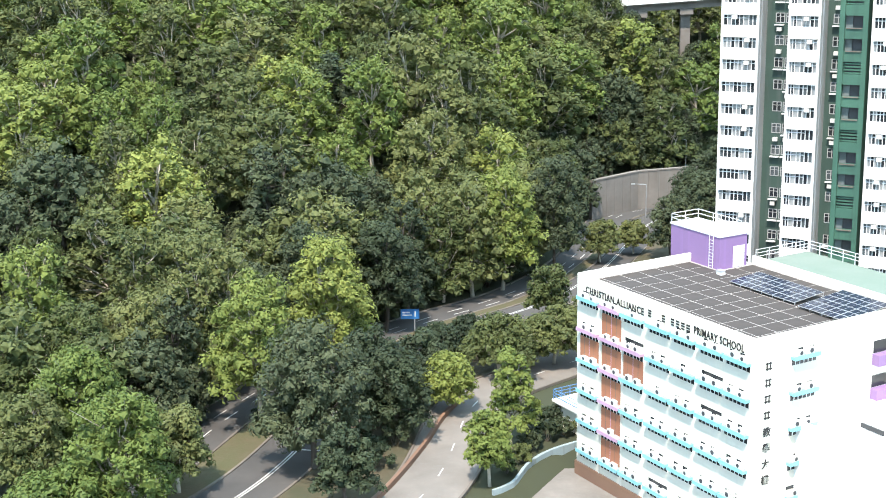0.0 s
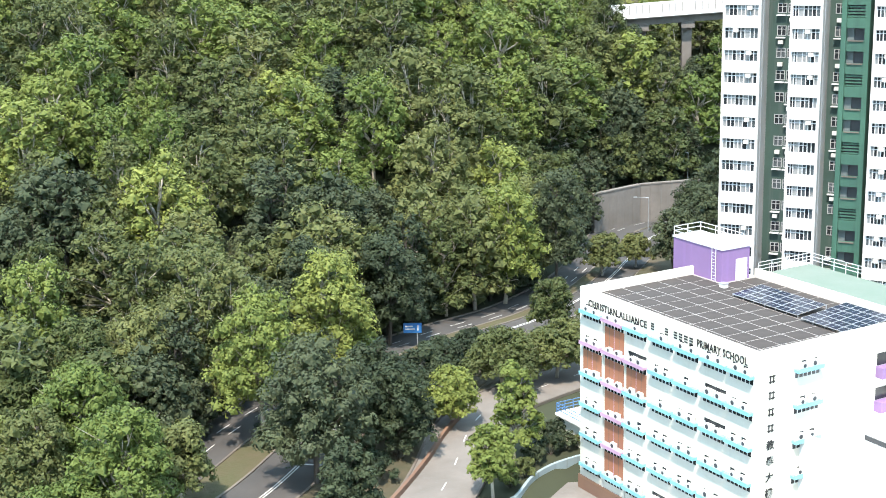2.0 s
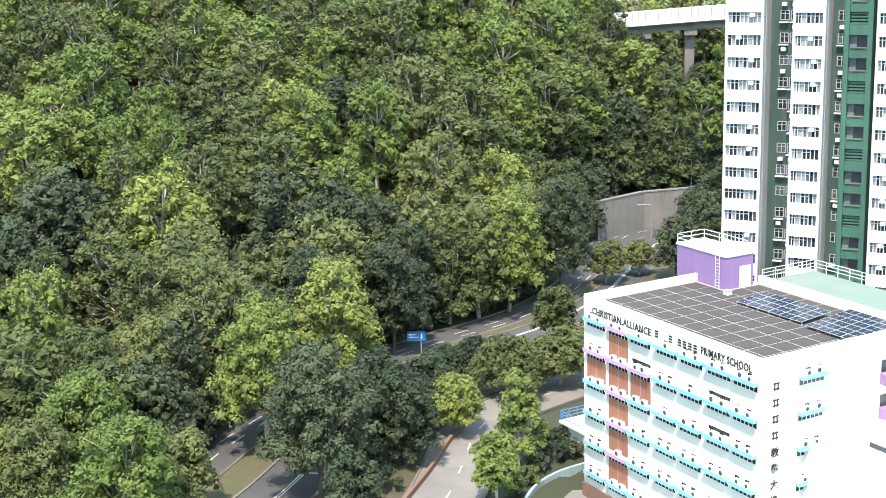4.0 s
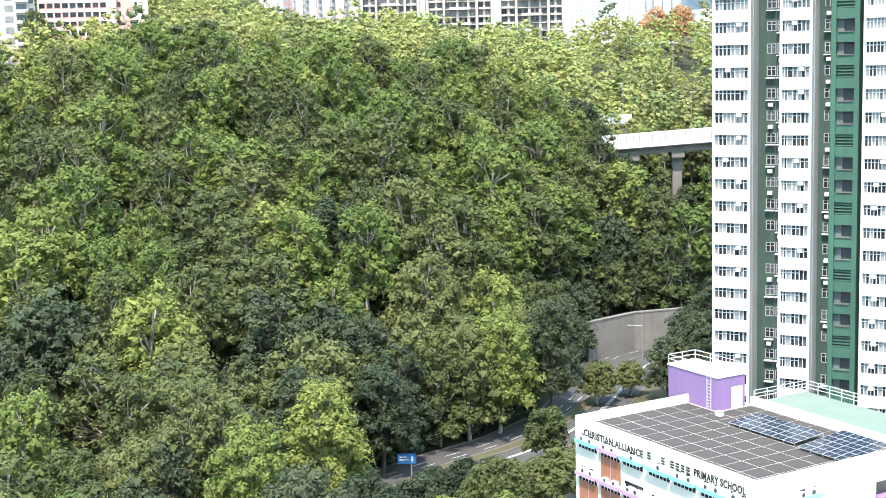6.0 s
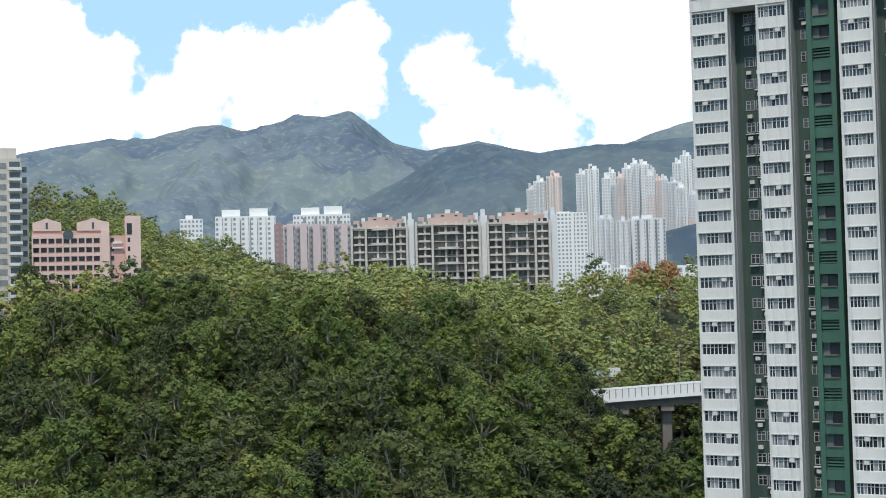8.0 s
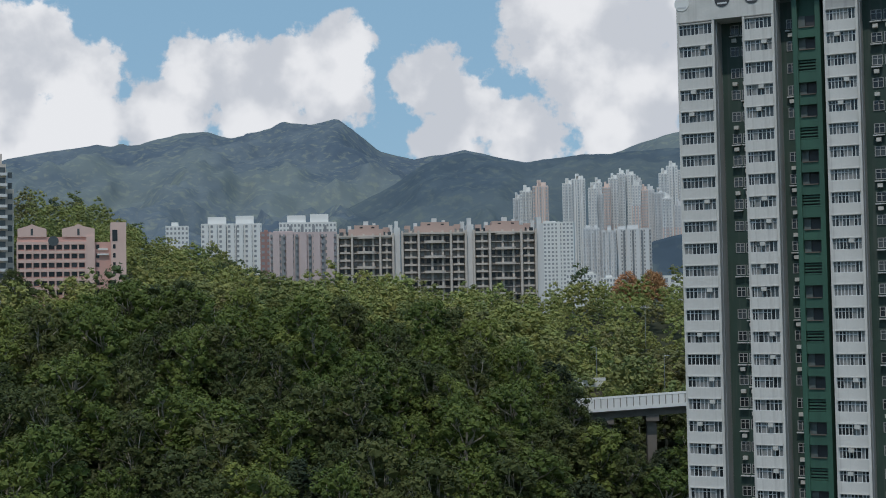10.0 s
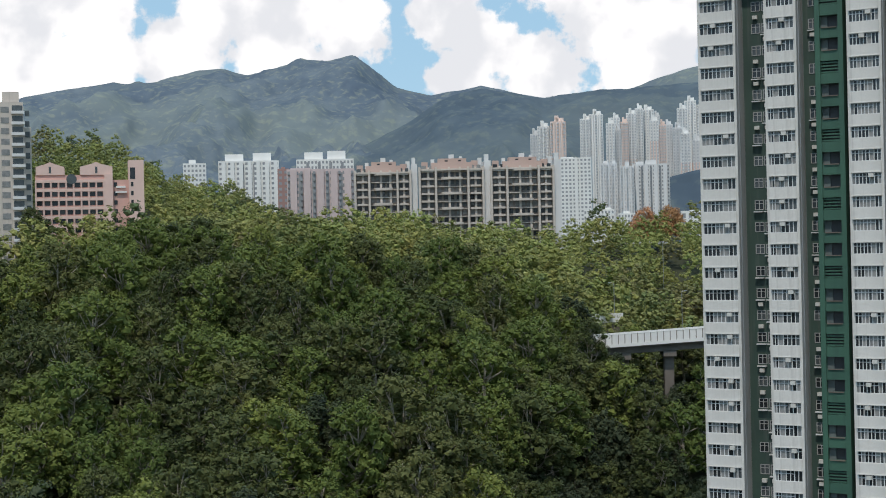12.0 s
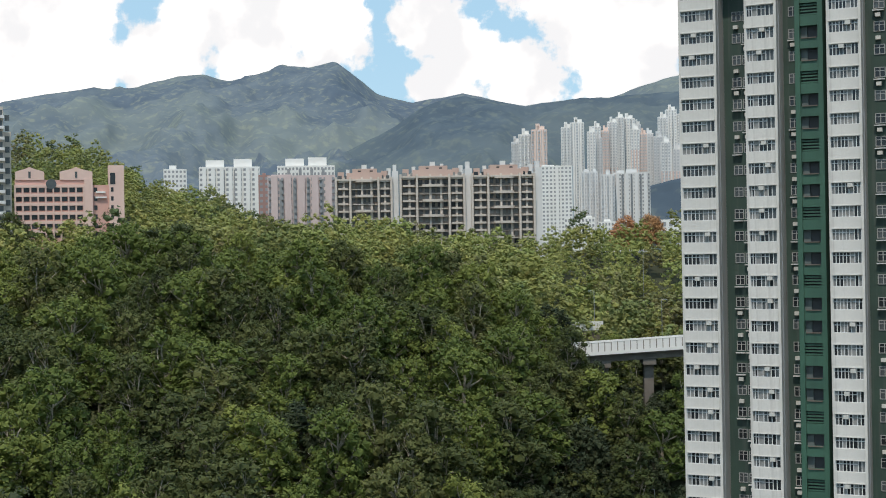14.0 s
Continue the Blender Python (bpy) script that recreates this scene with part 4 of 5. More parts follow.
# the row of panels on the roof
def solar_array(u0, v0, nu, nv, words, group):
    root = empty("solar_array", SB + SU * u0 + SV * v0 + Vector((0, 0, 21.08)), words, "solar panels", group)
    for i in range(nu):
        for k in range(nv):
            tilt = 0.10
            z0, z1 = 0.30 + k * 1.05 * tilt, 0.30 + (k + 1) * 1.05 * tilt
            a, b = i * 1.62, k * 1.05
            v = [SU * x + SV * y + Vector((0, 0, z)) for x, y, z in ((a, b, z0), (a + 1.57, b, z0), (a + 1.57, b + 1.0, z1), (a, b + 1.0, z1))]
            v += [p - Vector((0, 0, 0.05)) for p in v]
            pn = link_mesh("panel", v, [(3, 2, 1, 0), (4, 5, 6, 7), (0, 1, 5, 4), (1, 2, 6, 5), (2, 3, 7, 6), (3, 0, 4, 7)], ALU, root)
            for q in range(2):
                ins = []
                for x, y in ((0.05 + q * 0.76, 0.05), (0.76 + q * 0.76, 0.05), (0.76 + q * 0.76, 0.95), (0.05 + q * 0.76, 0.95)):
                    ins.append(SU * (a + x) + SV * (b + y) + Vector((0, 0, z0 + (z1 - z0) * y + 0.006)))
                link_mesh("cell_sheet", ins, [(0, 1, 2, 3)], SOLAR, pn)
    for i in range(nu + 1):
        Boxes((0, 0, 0), SU, SV).box(i * 1.62 - 0.06, i * 1.62, 0.1, 0.16, 0, 0.3).part("leg", ALU, root)
        Boxes((0, 0, 0), SU, SV).box(i * 1.62 - 0.06, i * 1.62, nv * 1.05 - 0.2, nv * 1.05 - 0.14, 0, 0.3 + nv * 0.1).part("leg", ALU, root)


solar_array(1.0, 12.4, 4, 6, "blue-black solar panels in aluminium frames on the roof", "solar arrays")
solar_array(8.4, 12.8, 6, 4, "blue-black solar panels in aluminium frames on the roof", "solar arrays")
for u0, v0, h in ((21.0, 14.2, 0.45),):
    _q = empty("roof_box", SB + SU * u0 + SV * v0 + Vector((0, 0, 21.08)), "small pale service box on the school roof", "service box", "roof boxes")
    Boxes((0, 0, 0), SU, SV).box(0, 0.8, 0, 0.6, 0, h).part("body", AC_WHITE, _q)
    Boxes((0, 0, 0), SU, SV).box(-0.05, 0.85, -0.05, 0.65, h, h + 0.06).part("lid", ALU, _q)


def ac_unit(parent, at, a, b, w=0.85, h=0.55):
    """A casing with a fan on its outer face; a runs along the wall, b points outwards."""
    o = Vector(at)
    ac = Boxes(o, a, b).box(0, w, 0.06, 0.42, 0, h).part("air_conditioner", AC_WHITE, parent)
    c = o + Vector(a) * (w * 0.62) + Vector(b) * 0.42 + Vector((0, 0, h * 0.5))
    disc("fan", c, h * 0.36, 0.02, b, FAN_DARK, ac, 12)
    return ac


def ledge_unit(at, a, b, width, tone, rg, panel=False):
    """A projecting ledge with two units on it and a strip of small windows under it."""
    o = Vector(at)
    ld = Boxes(o, a, b).box(0, width, 0, 0.62, 0, 0.30).part("ledge", tone, school)
    Boxes(o, a, b).box(0, width, 0.57, 0.63, 0.30, 0.42).part("lip", tone, ld)
    win = Boxes(o, a, b).box(0.05, width - 0.05, -0.06, 0.03, -0.62, -0.02).part("window", GLASS_DARK, school)
    n = 6
    for k in range(n + 1):
        x = 0.05 + (width - 0.1) * k / n
        Boxes(o, a, b).box(x - 0.04, x + 0.04, 0.0, 0.06, -0.62, -0.02).part("mullion", FRAME_WHITE, win)
    if o.z < 17 and rg.random() < 0.16:
        Boxes(o, a, b).box(0.1, width * 0.9, -0.06, 0.02, 0.95, 1.28).part("window", GLASS_DARK, school)
    for x in (0.35, width * 0.52) if rg.random() < 0.8 else (width * 0.3,):
        Boxes(o, a, b).box(x + 0.55, x + 1.15, -0.06, 0.02, 0.62, 0.98).part("wall_slot", GLASS_DARK, school)
        ac_unit(school, o + Vector(a) * (x + rg.uniform(-0.1, 0.1)) + Vector((0, 0, 0.30)), a, b, rg.uniform(0.75, 1.0), rg.uniform(0.5, 0.68))
    if panel:
        pn = Boxes(o, a, b).box(0.05, width - 0.05, -0.02, 0.04, -3.0, -0.64).part("tile_panel", BROWN_PANEL, school)
        for k in range(1, 4):
            x = width * k / 4
            Boxes(o, a, b).box(x - 0.025, x + 0.025, 0.03, 0.055, -3.0, -0.64).part("joint", PINK_LEDGE if k == 2 else KERB, pn)


rgs = np.random.default_rng(21)
COLS = [24.05, 20.1, 16.3, 12.05, 8.2, 4.15, 0.42]
for row in range(6):
    for ci, u0 in enumerate(COLS):
        purple = (ci == 1 and row < 5) or (row == 1 and ci in (0, 2))
        z = 22 - 2.72 - 3.55 * row
        ledge_unit(SU * u0 + Vector((0, 0, z)), SU, -SV, 3.45, PINK_LEDGE if purple else BLUE_LEDGE, rgs, purple)
for row in range(6):
    z = 22 - 2.75 - 3.55 * row
    ledge_unit(SV * 4.5 + Vector((0, 0, z)), SV, -SU, 3.3, BLUE_LEDGE, rgs)
    _h = Boxes((0, 0, 0), SV, -SU).box(11.4, 11.9, 0, 0.4, z - 2.0, z - 1.7).part("vent_hood", CREAM, school)
for row in range(4):
    z = 22 - 4.2 - 3.55 * row
    Boxes((0, 0, 0), SV, -SU).box(15.3, 17.8, 0, 0.9, z - 1.1, z).part("balcony_front", PURPLE, school)
    # Solid dark sheet; the open balcony's shade is put into its colour.
    Boxes((0, 0, 0), SV, -SU).box(15.4, 17.7, -0.1, 0.02, z + 0.05, z + 1.3).part("balcony_shade_sheet", GLASS_DARK, school)
# two thin white pilasters between the red-brown fields
for u0 in (23.72, 19.82):
    sbox().box(u0, u0 + 0.2, -0.1, 0.0, 0.1, 19.0).part("pilaster", CREAM, school)


def flat_text(body, size, at, right, parent, name="lettering", spread=1.0):
    cu = bpy.data.curves.new("letters", "FONT")
    cu.body, cu.size, cu.extrude, cu.align_x, cu.align_y = body, size, 0.02, "LEFT", "BOTTOM_BASELINE"
    cu.space_character = 1.12
    cu.offset = 0.02
    ob = new("letters", cu)
    bpy.context.view_layer.update()
    me = bpy.data.meshes.new_from_object(ob.evaluated_get(bpy.context.evaluated_depsgraph_get()))
    bpy.data.objects.remove(ob)
    me.materials.clear()
    me.materials.append(LETTER)
    o2 = new(name, me)
    o2.parent = parent
    r = Vector(right)
    out = Vector((r.y, -r.x, 0))
    m = Matrix.Identity(4)
    for i in range(3):
        m[i][0], m[i][1], m[i][2], m[i][3] = r[i], (0, 0, 1)[i], out[i], at[i]
    o2.matrix_basis = m
    return o2


def fit_text(body, h, at, right, length, parent):
    """Cap letters of height h, set to a given length."""
    ob = flat_text(body, h / 0.72, at, right, parent)
    w = max(v.co.x for v in ob.data.vertices)
    s = length / w
    for v in ob.data.vertices:
        v.co.x *= s


_ru = -SU
_off = -SV * 0.03
fit_text("CHRISTIAN ALLIANCE", 0.76, SU * 26.5 + _off + Vector((0, 0, 20.15)), _ru, 10.1, school)
fit_text("PRIMARY SCHOOL", 0.76, SU * 8.6 + _off + Vector((0, 0, 20.35)), _ru, 7.2, school)
for u0 in (15.7, 13.5, 12.1, 11.3, 10.5, 9.7):
    for x0, x1, za, zb in ((0, 0.5, 0.0, 0.16), (0, 0.5, 0.56, 0.72), (0, 0.5, 0.28, 0.44)):
        Boxes((0, 0, 0), SU, -SV).box(u0 - x1, u0 - x0, 0.0, 0.04, 20.25 + za, 20.25 + zb).part("letter_bar", LETTER, school)
for k in range(4):
    for x0, x1, za, zb in ((0, 0.75, 0.62, 0.74), (0, 0.75, 0.1, 0.22), (0.1, 0.22, 0, 0.8), (0.5, 0.62, 0, 0.8)):
        Boxes((0, 0, 0), SV, -SU).box(1.4 + x0, 1.4 + x1, 0, 0.04, 18.7 - 1.62 * k + za, 18.7 - 1.62 * k + zb).part("letter_bar", LETTER, school)
for k, ch in enumerate("\u6559\u5b78\u5927\u6a13"):
    flat_text(ch, 0.98, SV * 1.32 - SU * 0.03 + Vector((0, 0, 18.7 - 1.62 * (k + 4))), SV, school)

# wings that join the school
wing = empty("school_wing", SB, "white lower wing of the school with a sunken roof", "building")
sbox().box(-16, 0, 5.6, 34, -5, 12.2).part("wall_block", OFFWHITE, wing)
sbox().box(-16, 0, 5.6, 5.95, 12.2, 13.0).part("parapet", OFFWHITE, wing)
sbox().box(-0.02, -0.4, 6, 10.6, 12.2, 12.9).part("parapet", OFFWHITE, wing)
sbox().box(-16, -0.05, 10.7, 34, 12.2, 13.15).part("upper_block", OFFWHITE, wing)
# Dark slit set on the face of the upper block.
sbox().box(-6.2, -3.4, 10.55, 10.69, 12.35, 12.8).part("dark_slit", GLASS_DARK, wing)
back = empty("green_roofed_block", SB, "school block with a green-coated flat roof and white railing", "building")
sbox().box(-6, 23, 20.8, 29, -5, 21.2).part("wall_block", CREAM, back)
sbox().box(-6, 23, 20.85, 29, 21.2, 21.26).part("roof", GREEN_ROOF, back)
for z in (21.8, 22.2, 22.6):
    sbox().box(-6, 23, 28.85, 28.92, z, z + 0.06).part("handrail", RAIL, back)
    sbox().box(22.9, 22.97, 20.9, 28.9, z, z + 0.06).part("handrail", RAIL, back)
for k in range(17):
    sbox().box(-6 + 1.8 * k, -5.93 + 1.8 * k, 28.85, 28.92, 21.2, 22.66).part("rail_post", RAIL, back)
for k in range(4):
    sbox().box(22.9, 22.97, 20.9 + 2 * k, 20.97 + 2 * k, 21.2, 22.66).part("rail_post", RAIL, back)


def gatehouse():
    root = empty("gatehouse", (18.2, 153.6, 0), "small white gatehouse with blue railings on its flat roof", "building")
    a, b = Vector((0.87, 0.49, 0)), Vector((-0.49, 0.87, 0))
    Boxes((0, 0, 0), a, b).box(-2.6, 6, 0, 5, -1, 2.7).part("wall_block", CREAM, root)
    Boxes((0, 0, 0), a, b).box(-3.2, 6.4, -0.8, 5.4, 2.7, 3.0).part("roof", OFFWHITE, root)
    Boxes((0, 0, 0), a, b).box(0.2, 1.2, -0.05, 0.02, 0, 2.1).part("door", GLASS_DARK, root)
    Boxes((0, 0, 0), a, b).box(-2.2, -0.6, -0.05, 0.02, 1.0, 2.0).part("window", GLASS_DARK, root)
    for z in (3.4, 3.8, 4.2):
        Boxes((0, 0, 0), a, b).box(-3.1, 6, 5.2, 5.28, z, z + 0.07).part("handrail", BLUE_DEEP, root)
        Boxes((0, 0, 0), a, b).box(-3.1, -3.02, 0, 5.2, z, z + 0.07).part("handrail", BLUE_DEEP, root)
    for k in range(8):
        Boxes((0, 0, 0), a, b).box(-3.1 + 1.2 * k, -3.02 + 1.2 * k, 5.2, 5.28, 3.0, 4.27).part("rail_post", BLUE_DEEP, root)


BLUE_DEEP = plain("blue_railing_paint", (0.07, 0.20, 0.42), rough=0.4)
gatehouse()

# ---------------------------------------------------------------- residential tower
TU, TN = Vector((0.88312, -0.46916, 0)), Vector((0.46916, 0.88312, 0))
TO = Vector((34.9, 171.7, 0))
tower = empty("residential_tower", TO, "tall white residential tower with dark green recesses and barred windows", "building")
PITCH, TOP = 2.752, 96.79          # storey height, and the head of the topmost windows
FLOORS = 37


def tbox():
    return Boxes((0, 0, 0), TU, TN)


def shared(ob, z, parent):
    o2 = ob.copy()
    scene.collection.objects.link(o2)
    o2.parent = parent
    o2.location = Vector((0, 0, TOP + z)) if parent is tower else ob.location
    return o2


def lattice(xs, zs, y0, y1, rails):
    """One joined window frame: uprights xs (centre lines) between the heights zs, and cross rails (x from, x to, z from, z to)."""
    cut_x = sorted({round(x + o, 4) for x in xs for o in (-0.045, 0.045)} | {round(q, 4) for r in rails for q in r[:2]})
    cut_z = sorted({round(z, 4) for z in zs} | {round(q, 4) for r in rails for q in r[2:]})

    def solid(i, k):
        if not (0 <= i < len(cut_x) - 1 and 0 <= k < len(cut_z) - 1):
            return False
        mx, mz = (cut_x[i] + cut_x[i + 1]) / 2, (cut_z[k] + cut_z[k + 1]) / 2
        return any(abs(mx - x) < 0.045 for x in xs) or any(r[0] < mx < r[1] and r[2] < mz < r[3] for r in rails)

    bx, seen = Boxes((0, 0, 0), TU, TN), {}

    def vert(i, k, y):
        key = (i, k, y)
        if key not in seen:
            seen[key] = len(bx.v)
            bx.v.append(bx.at(cut_x[i], y, cut_z[k]))
        return seen[key]

    for i in range(len(cut_x) - 1):
        for k in range(len(cut_z) - 1):
            if not solid(i, k):
                continue
            bx.f.append([vert(i, k, y0), vert(i + 1, k, y0), vert(i + 1, k + 1, y0), vert(i, k + 1, y0)])
            for di, dk, p, q in ((-1, 0, (i, k), (i, k + 1)), (1, 0, (i + 1, k), (i + 1, k + 1)), (0, -1, (i, k), (i + 1, k)), (0, 1, (i, k + 1), (i + 1, k + 1))):
                if not solid(i + di, k + dk):
                    bx.f.append([vert(*p, y0), vert(*q, y0), vert(*q, y1), vert(*p, y1)])
    return bx


BAYS = [(0.0, 4.75), (8.3, 12.2), (18.15, 22.15)]
rgt = np.random.default_rng(33)
for a, b in BAYS:
    tbox().box(a, b, 0.22, 3.5, -5, 99).part("bay_wall", GREY_WALL, tower)
    tbox().box(a, a + 0.28, 0, 0.22, -5, 99).part("pier", WHITE, tower)
    tbox().box(b - 0.28, b, 0, 0.22, -5, 99).part("pier", WHITE, tower)
    # one storey's pieces, then shared up the bay
    sp = tbox().box(a + 0.28, b - 0.28, -0.10, 0.22, -2.66, -1.36).part("spandrel", WHITE, tower)
    sp.location = (0, 0, TOP)
    hood = tbox().box(a + 0.28, b - 0.28, -0.22, 0.0, 0.0, 0.09).part("sill_hood", WHITE, tower)
    hood.location = (0, 0, TOP)
    variants = []
    w = b - a - 0.6
    split = [(0.0, 0.60), (0.60, 0.76), (0.76, 1.0)] if a != 8.3 else [(0.0, 0.2), (0.2, 0.40), (0.40, 1.0)]
    for vi in range(6):
        x0 = a + 0.3
        xs = sorted({round(x0 + w * (s0 + (s1 - s0) * k / n), 4) for (s0, s1), n in zip(split, (5, 1, 2) if a != 8.3 else (2, 1, 4)) for k in range(n + 1)})
        bx = lattice(xs, (-1.36, 0.0), 0.03, 0.13, [(xs[0], xs[-1], -1.36, -1.30), (xs[0], xs[-1], -0.06, 0.0), (xs[0], xs[-1 if vi % 2 else -3], -0.46, -0.39)])
        win = bx.part("window", FRAME_WHITE, tower)
        win.location = (0, 0, TOP)
        panes = []
        for (s0, s1), n, wide in zip(split, (5, 1, 2) if a != 8.3 else (2, 1, 4), (0, 1, 0)):
            for k in range(n):
                xa, xb = x0 + w * (s0 + (s1 - s0) * k / n), x0 + w * (s0 + (s1 - s0) * (k + 1) / n)
                r = rgt.random()
                mt = CURTAIN if wide or r < 0.24 else (GLASS_DARK if r < 0.66 else HALF_GLASS)
                panes.append(tbox().box(xa + 0.03, xb - 0.03, 0.15, 0.17, -1.3, -0.06).part("pane", mt, win))
        acs = []
        if vi in (1, 3, 4):
            xa = x0 + w * rgt.uniform(0.15, 0.8)
            acs.append(Boxes((0, 0, 0), TU, -TN).box(xa, xa + 0.62, -0.05, 0.42, -0.55, -0.1).part("air_conditioner", AC_WHITE, tower))
            acs[-1].location = (0, 0, TOP)
        variants.append((win, panes, acs))
    used = set()
    for fl in range(FLOORS):
        z = -PITCH * fl
        if fl:
            shared(sp, z, tower)
            shared(hood, z, tower)
        vi = int(rgt.integers(6)) if fl > 5 else fl
        win, panes, acs = variants[vi]
        if vi in used:
            w2 = shared(win, z, tower)
            for p in panes:
                p2 = shared(p, 0, w2)
                if rgt.random() < 0.3:
                    p2.material_slots[0].link = "OBJECT"
                    p2.material_slots[0].material = GLASS_DARK if rgt.random() < 0.5 else CURTAIN
            for q in acs:
                shared(q, z, tower)
        else:
            used.add(vi)
            win.location.z = TOP + z
            for q in acs:
                q.location.z = TOP + z
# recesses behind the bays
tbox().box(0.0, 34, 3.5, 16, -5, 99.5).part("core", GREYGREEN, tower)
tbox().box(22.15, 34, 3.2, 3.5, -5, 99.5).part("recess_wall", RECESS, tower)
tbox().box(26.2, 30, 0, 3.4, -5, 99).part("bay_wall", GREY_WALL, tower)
# side faces of the bays: shade put into a grey tone, a pipe each
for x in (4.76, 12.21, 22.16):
    tbox().box(x, x + 0.02, 0.0, 3.48, -5, 99).part("shaded_side_face", GREY_WALL, tower)
    tbox().box(x + 0.03, x + 0.12, 0.9, 1.0, -5, 99).part("drain_pipe", GALV, tower)
# small windows in the recesses, one pair a storey
for x0, x1, y in ((5.95, 7.0, 3.44), (7.25, 8.2, 3.44), (13.0, 14.05, 3.44), (23.2, 24.4, 3.14), (24.7, 25.9, 3.14)):
    bx = lattice([x0, (x0 + x1) / 2, x1], (-1.2, 0.02), y - 0.05, y, [(x0, x1, -1.2, -1.12), (x0, x1, -0.06, 0.02), (x0, x1, -0.44, -0.38)])
    win = bx.part("window", FRAME_GREY, tower)
    win.location = (0, 0, TOP)
    pn = tbox().box(x0 + 0.04, x1 - 0.04, y + 0.0, y + 0.03, -1.12, -0.06).part("pane", GLASS_DARK, win)
    rail = tbox().box(x0 - 0.1, x1, y - 0.5, y, -1.5, -1.38).part("drying_rack", FRAME_WHITE, tower)
    rail.location = (0, 0, TOP)
    ac = Boxes((0, 0, 0), TU, -TN).box(x0 + 0.2, x0 + 0.8, -y - 0.02, -y + 0.45, -2.2, -1.75).part("air_conditioner", AC_WHITE, tower)
    ac.location = (0, 0, TOP)
    for fl in range(1, FLOORS):
        w2 = shared(win, -PITCH * fl, tower)
        p2 = shared(pn, 0, w2)
        if rgt.random() < 0.4:
            p2.material_slots[0].link = "OBJECT"
            p2.material_slots[0].material = HALF_GLASS
        if rgt.random() < 0.5:
            shared(rail, -PITCH * fl, tower)
        if rgt.random() < 0.45:
            shared(ac, -PITCH * fl, tower)
# green lift-lobby shaft: two open storeys, then a louvred one
tbox().box(14.1, 17.45, 2.6, 3.5, -5, 99).part("shaft_back", GREEN_WALL, tower)
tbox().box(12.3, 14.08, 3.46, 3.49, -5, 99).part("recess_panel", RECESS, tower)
for x in (14.1, 16.85):
    tbox().box(x, x + 0.6, 1.4, 2.6, -5, 99).part("shaft_column", GREEN_WALL, tower)
for fl in range(FLOORS):
    z = TOP - PITCH * fl
    tbox().box(14.7, 16.85, 1.6, 2.6, z - 2.75, z - 1.5).part("shaft_panel", GREEN_WALL, tower)
    # Dark sheets close louvres and lobbies; the shade inside is in their colour.
    if fl % 3 == 2:
        for k in range(4):
            tbox().box(14.7, 16.85, 1.75, 1.95, z - 1.45 + 0.38 * k, z - 1.27 + 0.38 * k).part("louvre", GREEN_WALL, tower)
        tbox().box(14.72, 16.83, 2.4, 2.58, z - 1.5, z).part("louvre_shade_sheet", FAN_DARK, tower)
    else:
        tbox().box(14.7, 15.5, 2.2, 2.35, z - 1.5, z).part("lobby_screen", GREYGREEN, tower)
        tbox().box(15.5, 16.83, 2.4, 2.58, z - 1.5, z).part("lobby_shade_sheet", FAN_DARK, tower)
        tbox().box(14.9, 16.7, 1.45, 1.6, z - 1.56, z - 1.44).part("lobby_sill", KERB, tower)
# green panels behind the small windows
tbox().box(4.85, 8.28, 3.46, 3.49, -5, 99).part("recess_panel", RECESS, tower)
# roof band with round plaques
tbox().box(0, 12.2, -0.05, 3.6, TOP + 0.35, 103.5).part("roof_band", WHITE, tower)
tbox().box(12.2, 34, 0.5, 16, 99.5, 103).part("roof_band", WHITE, tower)
for x, mt in ((0.75, OFFWHITE), (5.9, FAN_DARK), (9.6, FAN_DARK)):
    disc("plaque", TU * x - TN * 0.06 + Vector((0, 0, TOP + 2.75)), 0.95, 0.06, -TN, mt, tower)
    Boxes((0, 0, 0), TU, -TN).box(x - 0.6, x + 0.6, 0.12, 0.14, TOP + 2.15, TOP + 2.35).part("plaque_bar", FRAME_WHITE, tower)

# ---------------------------------------------------------------- the town beyond the hill


def turned(az):
    a = radians(az)
    return Vector((math.cos(a), math.sin(a), 0)), Vector((-math.sin(a), math.cos(a), 0))


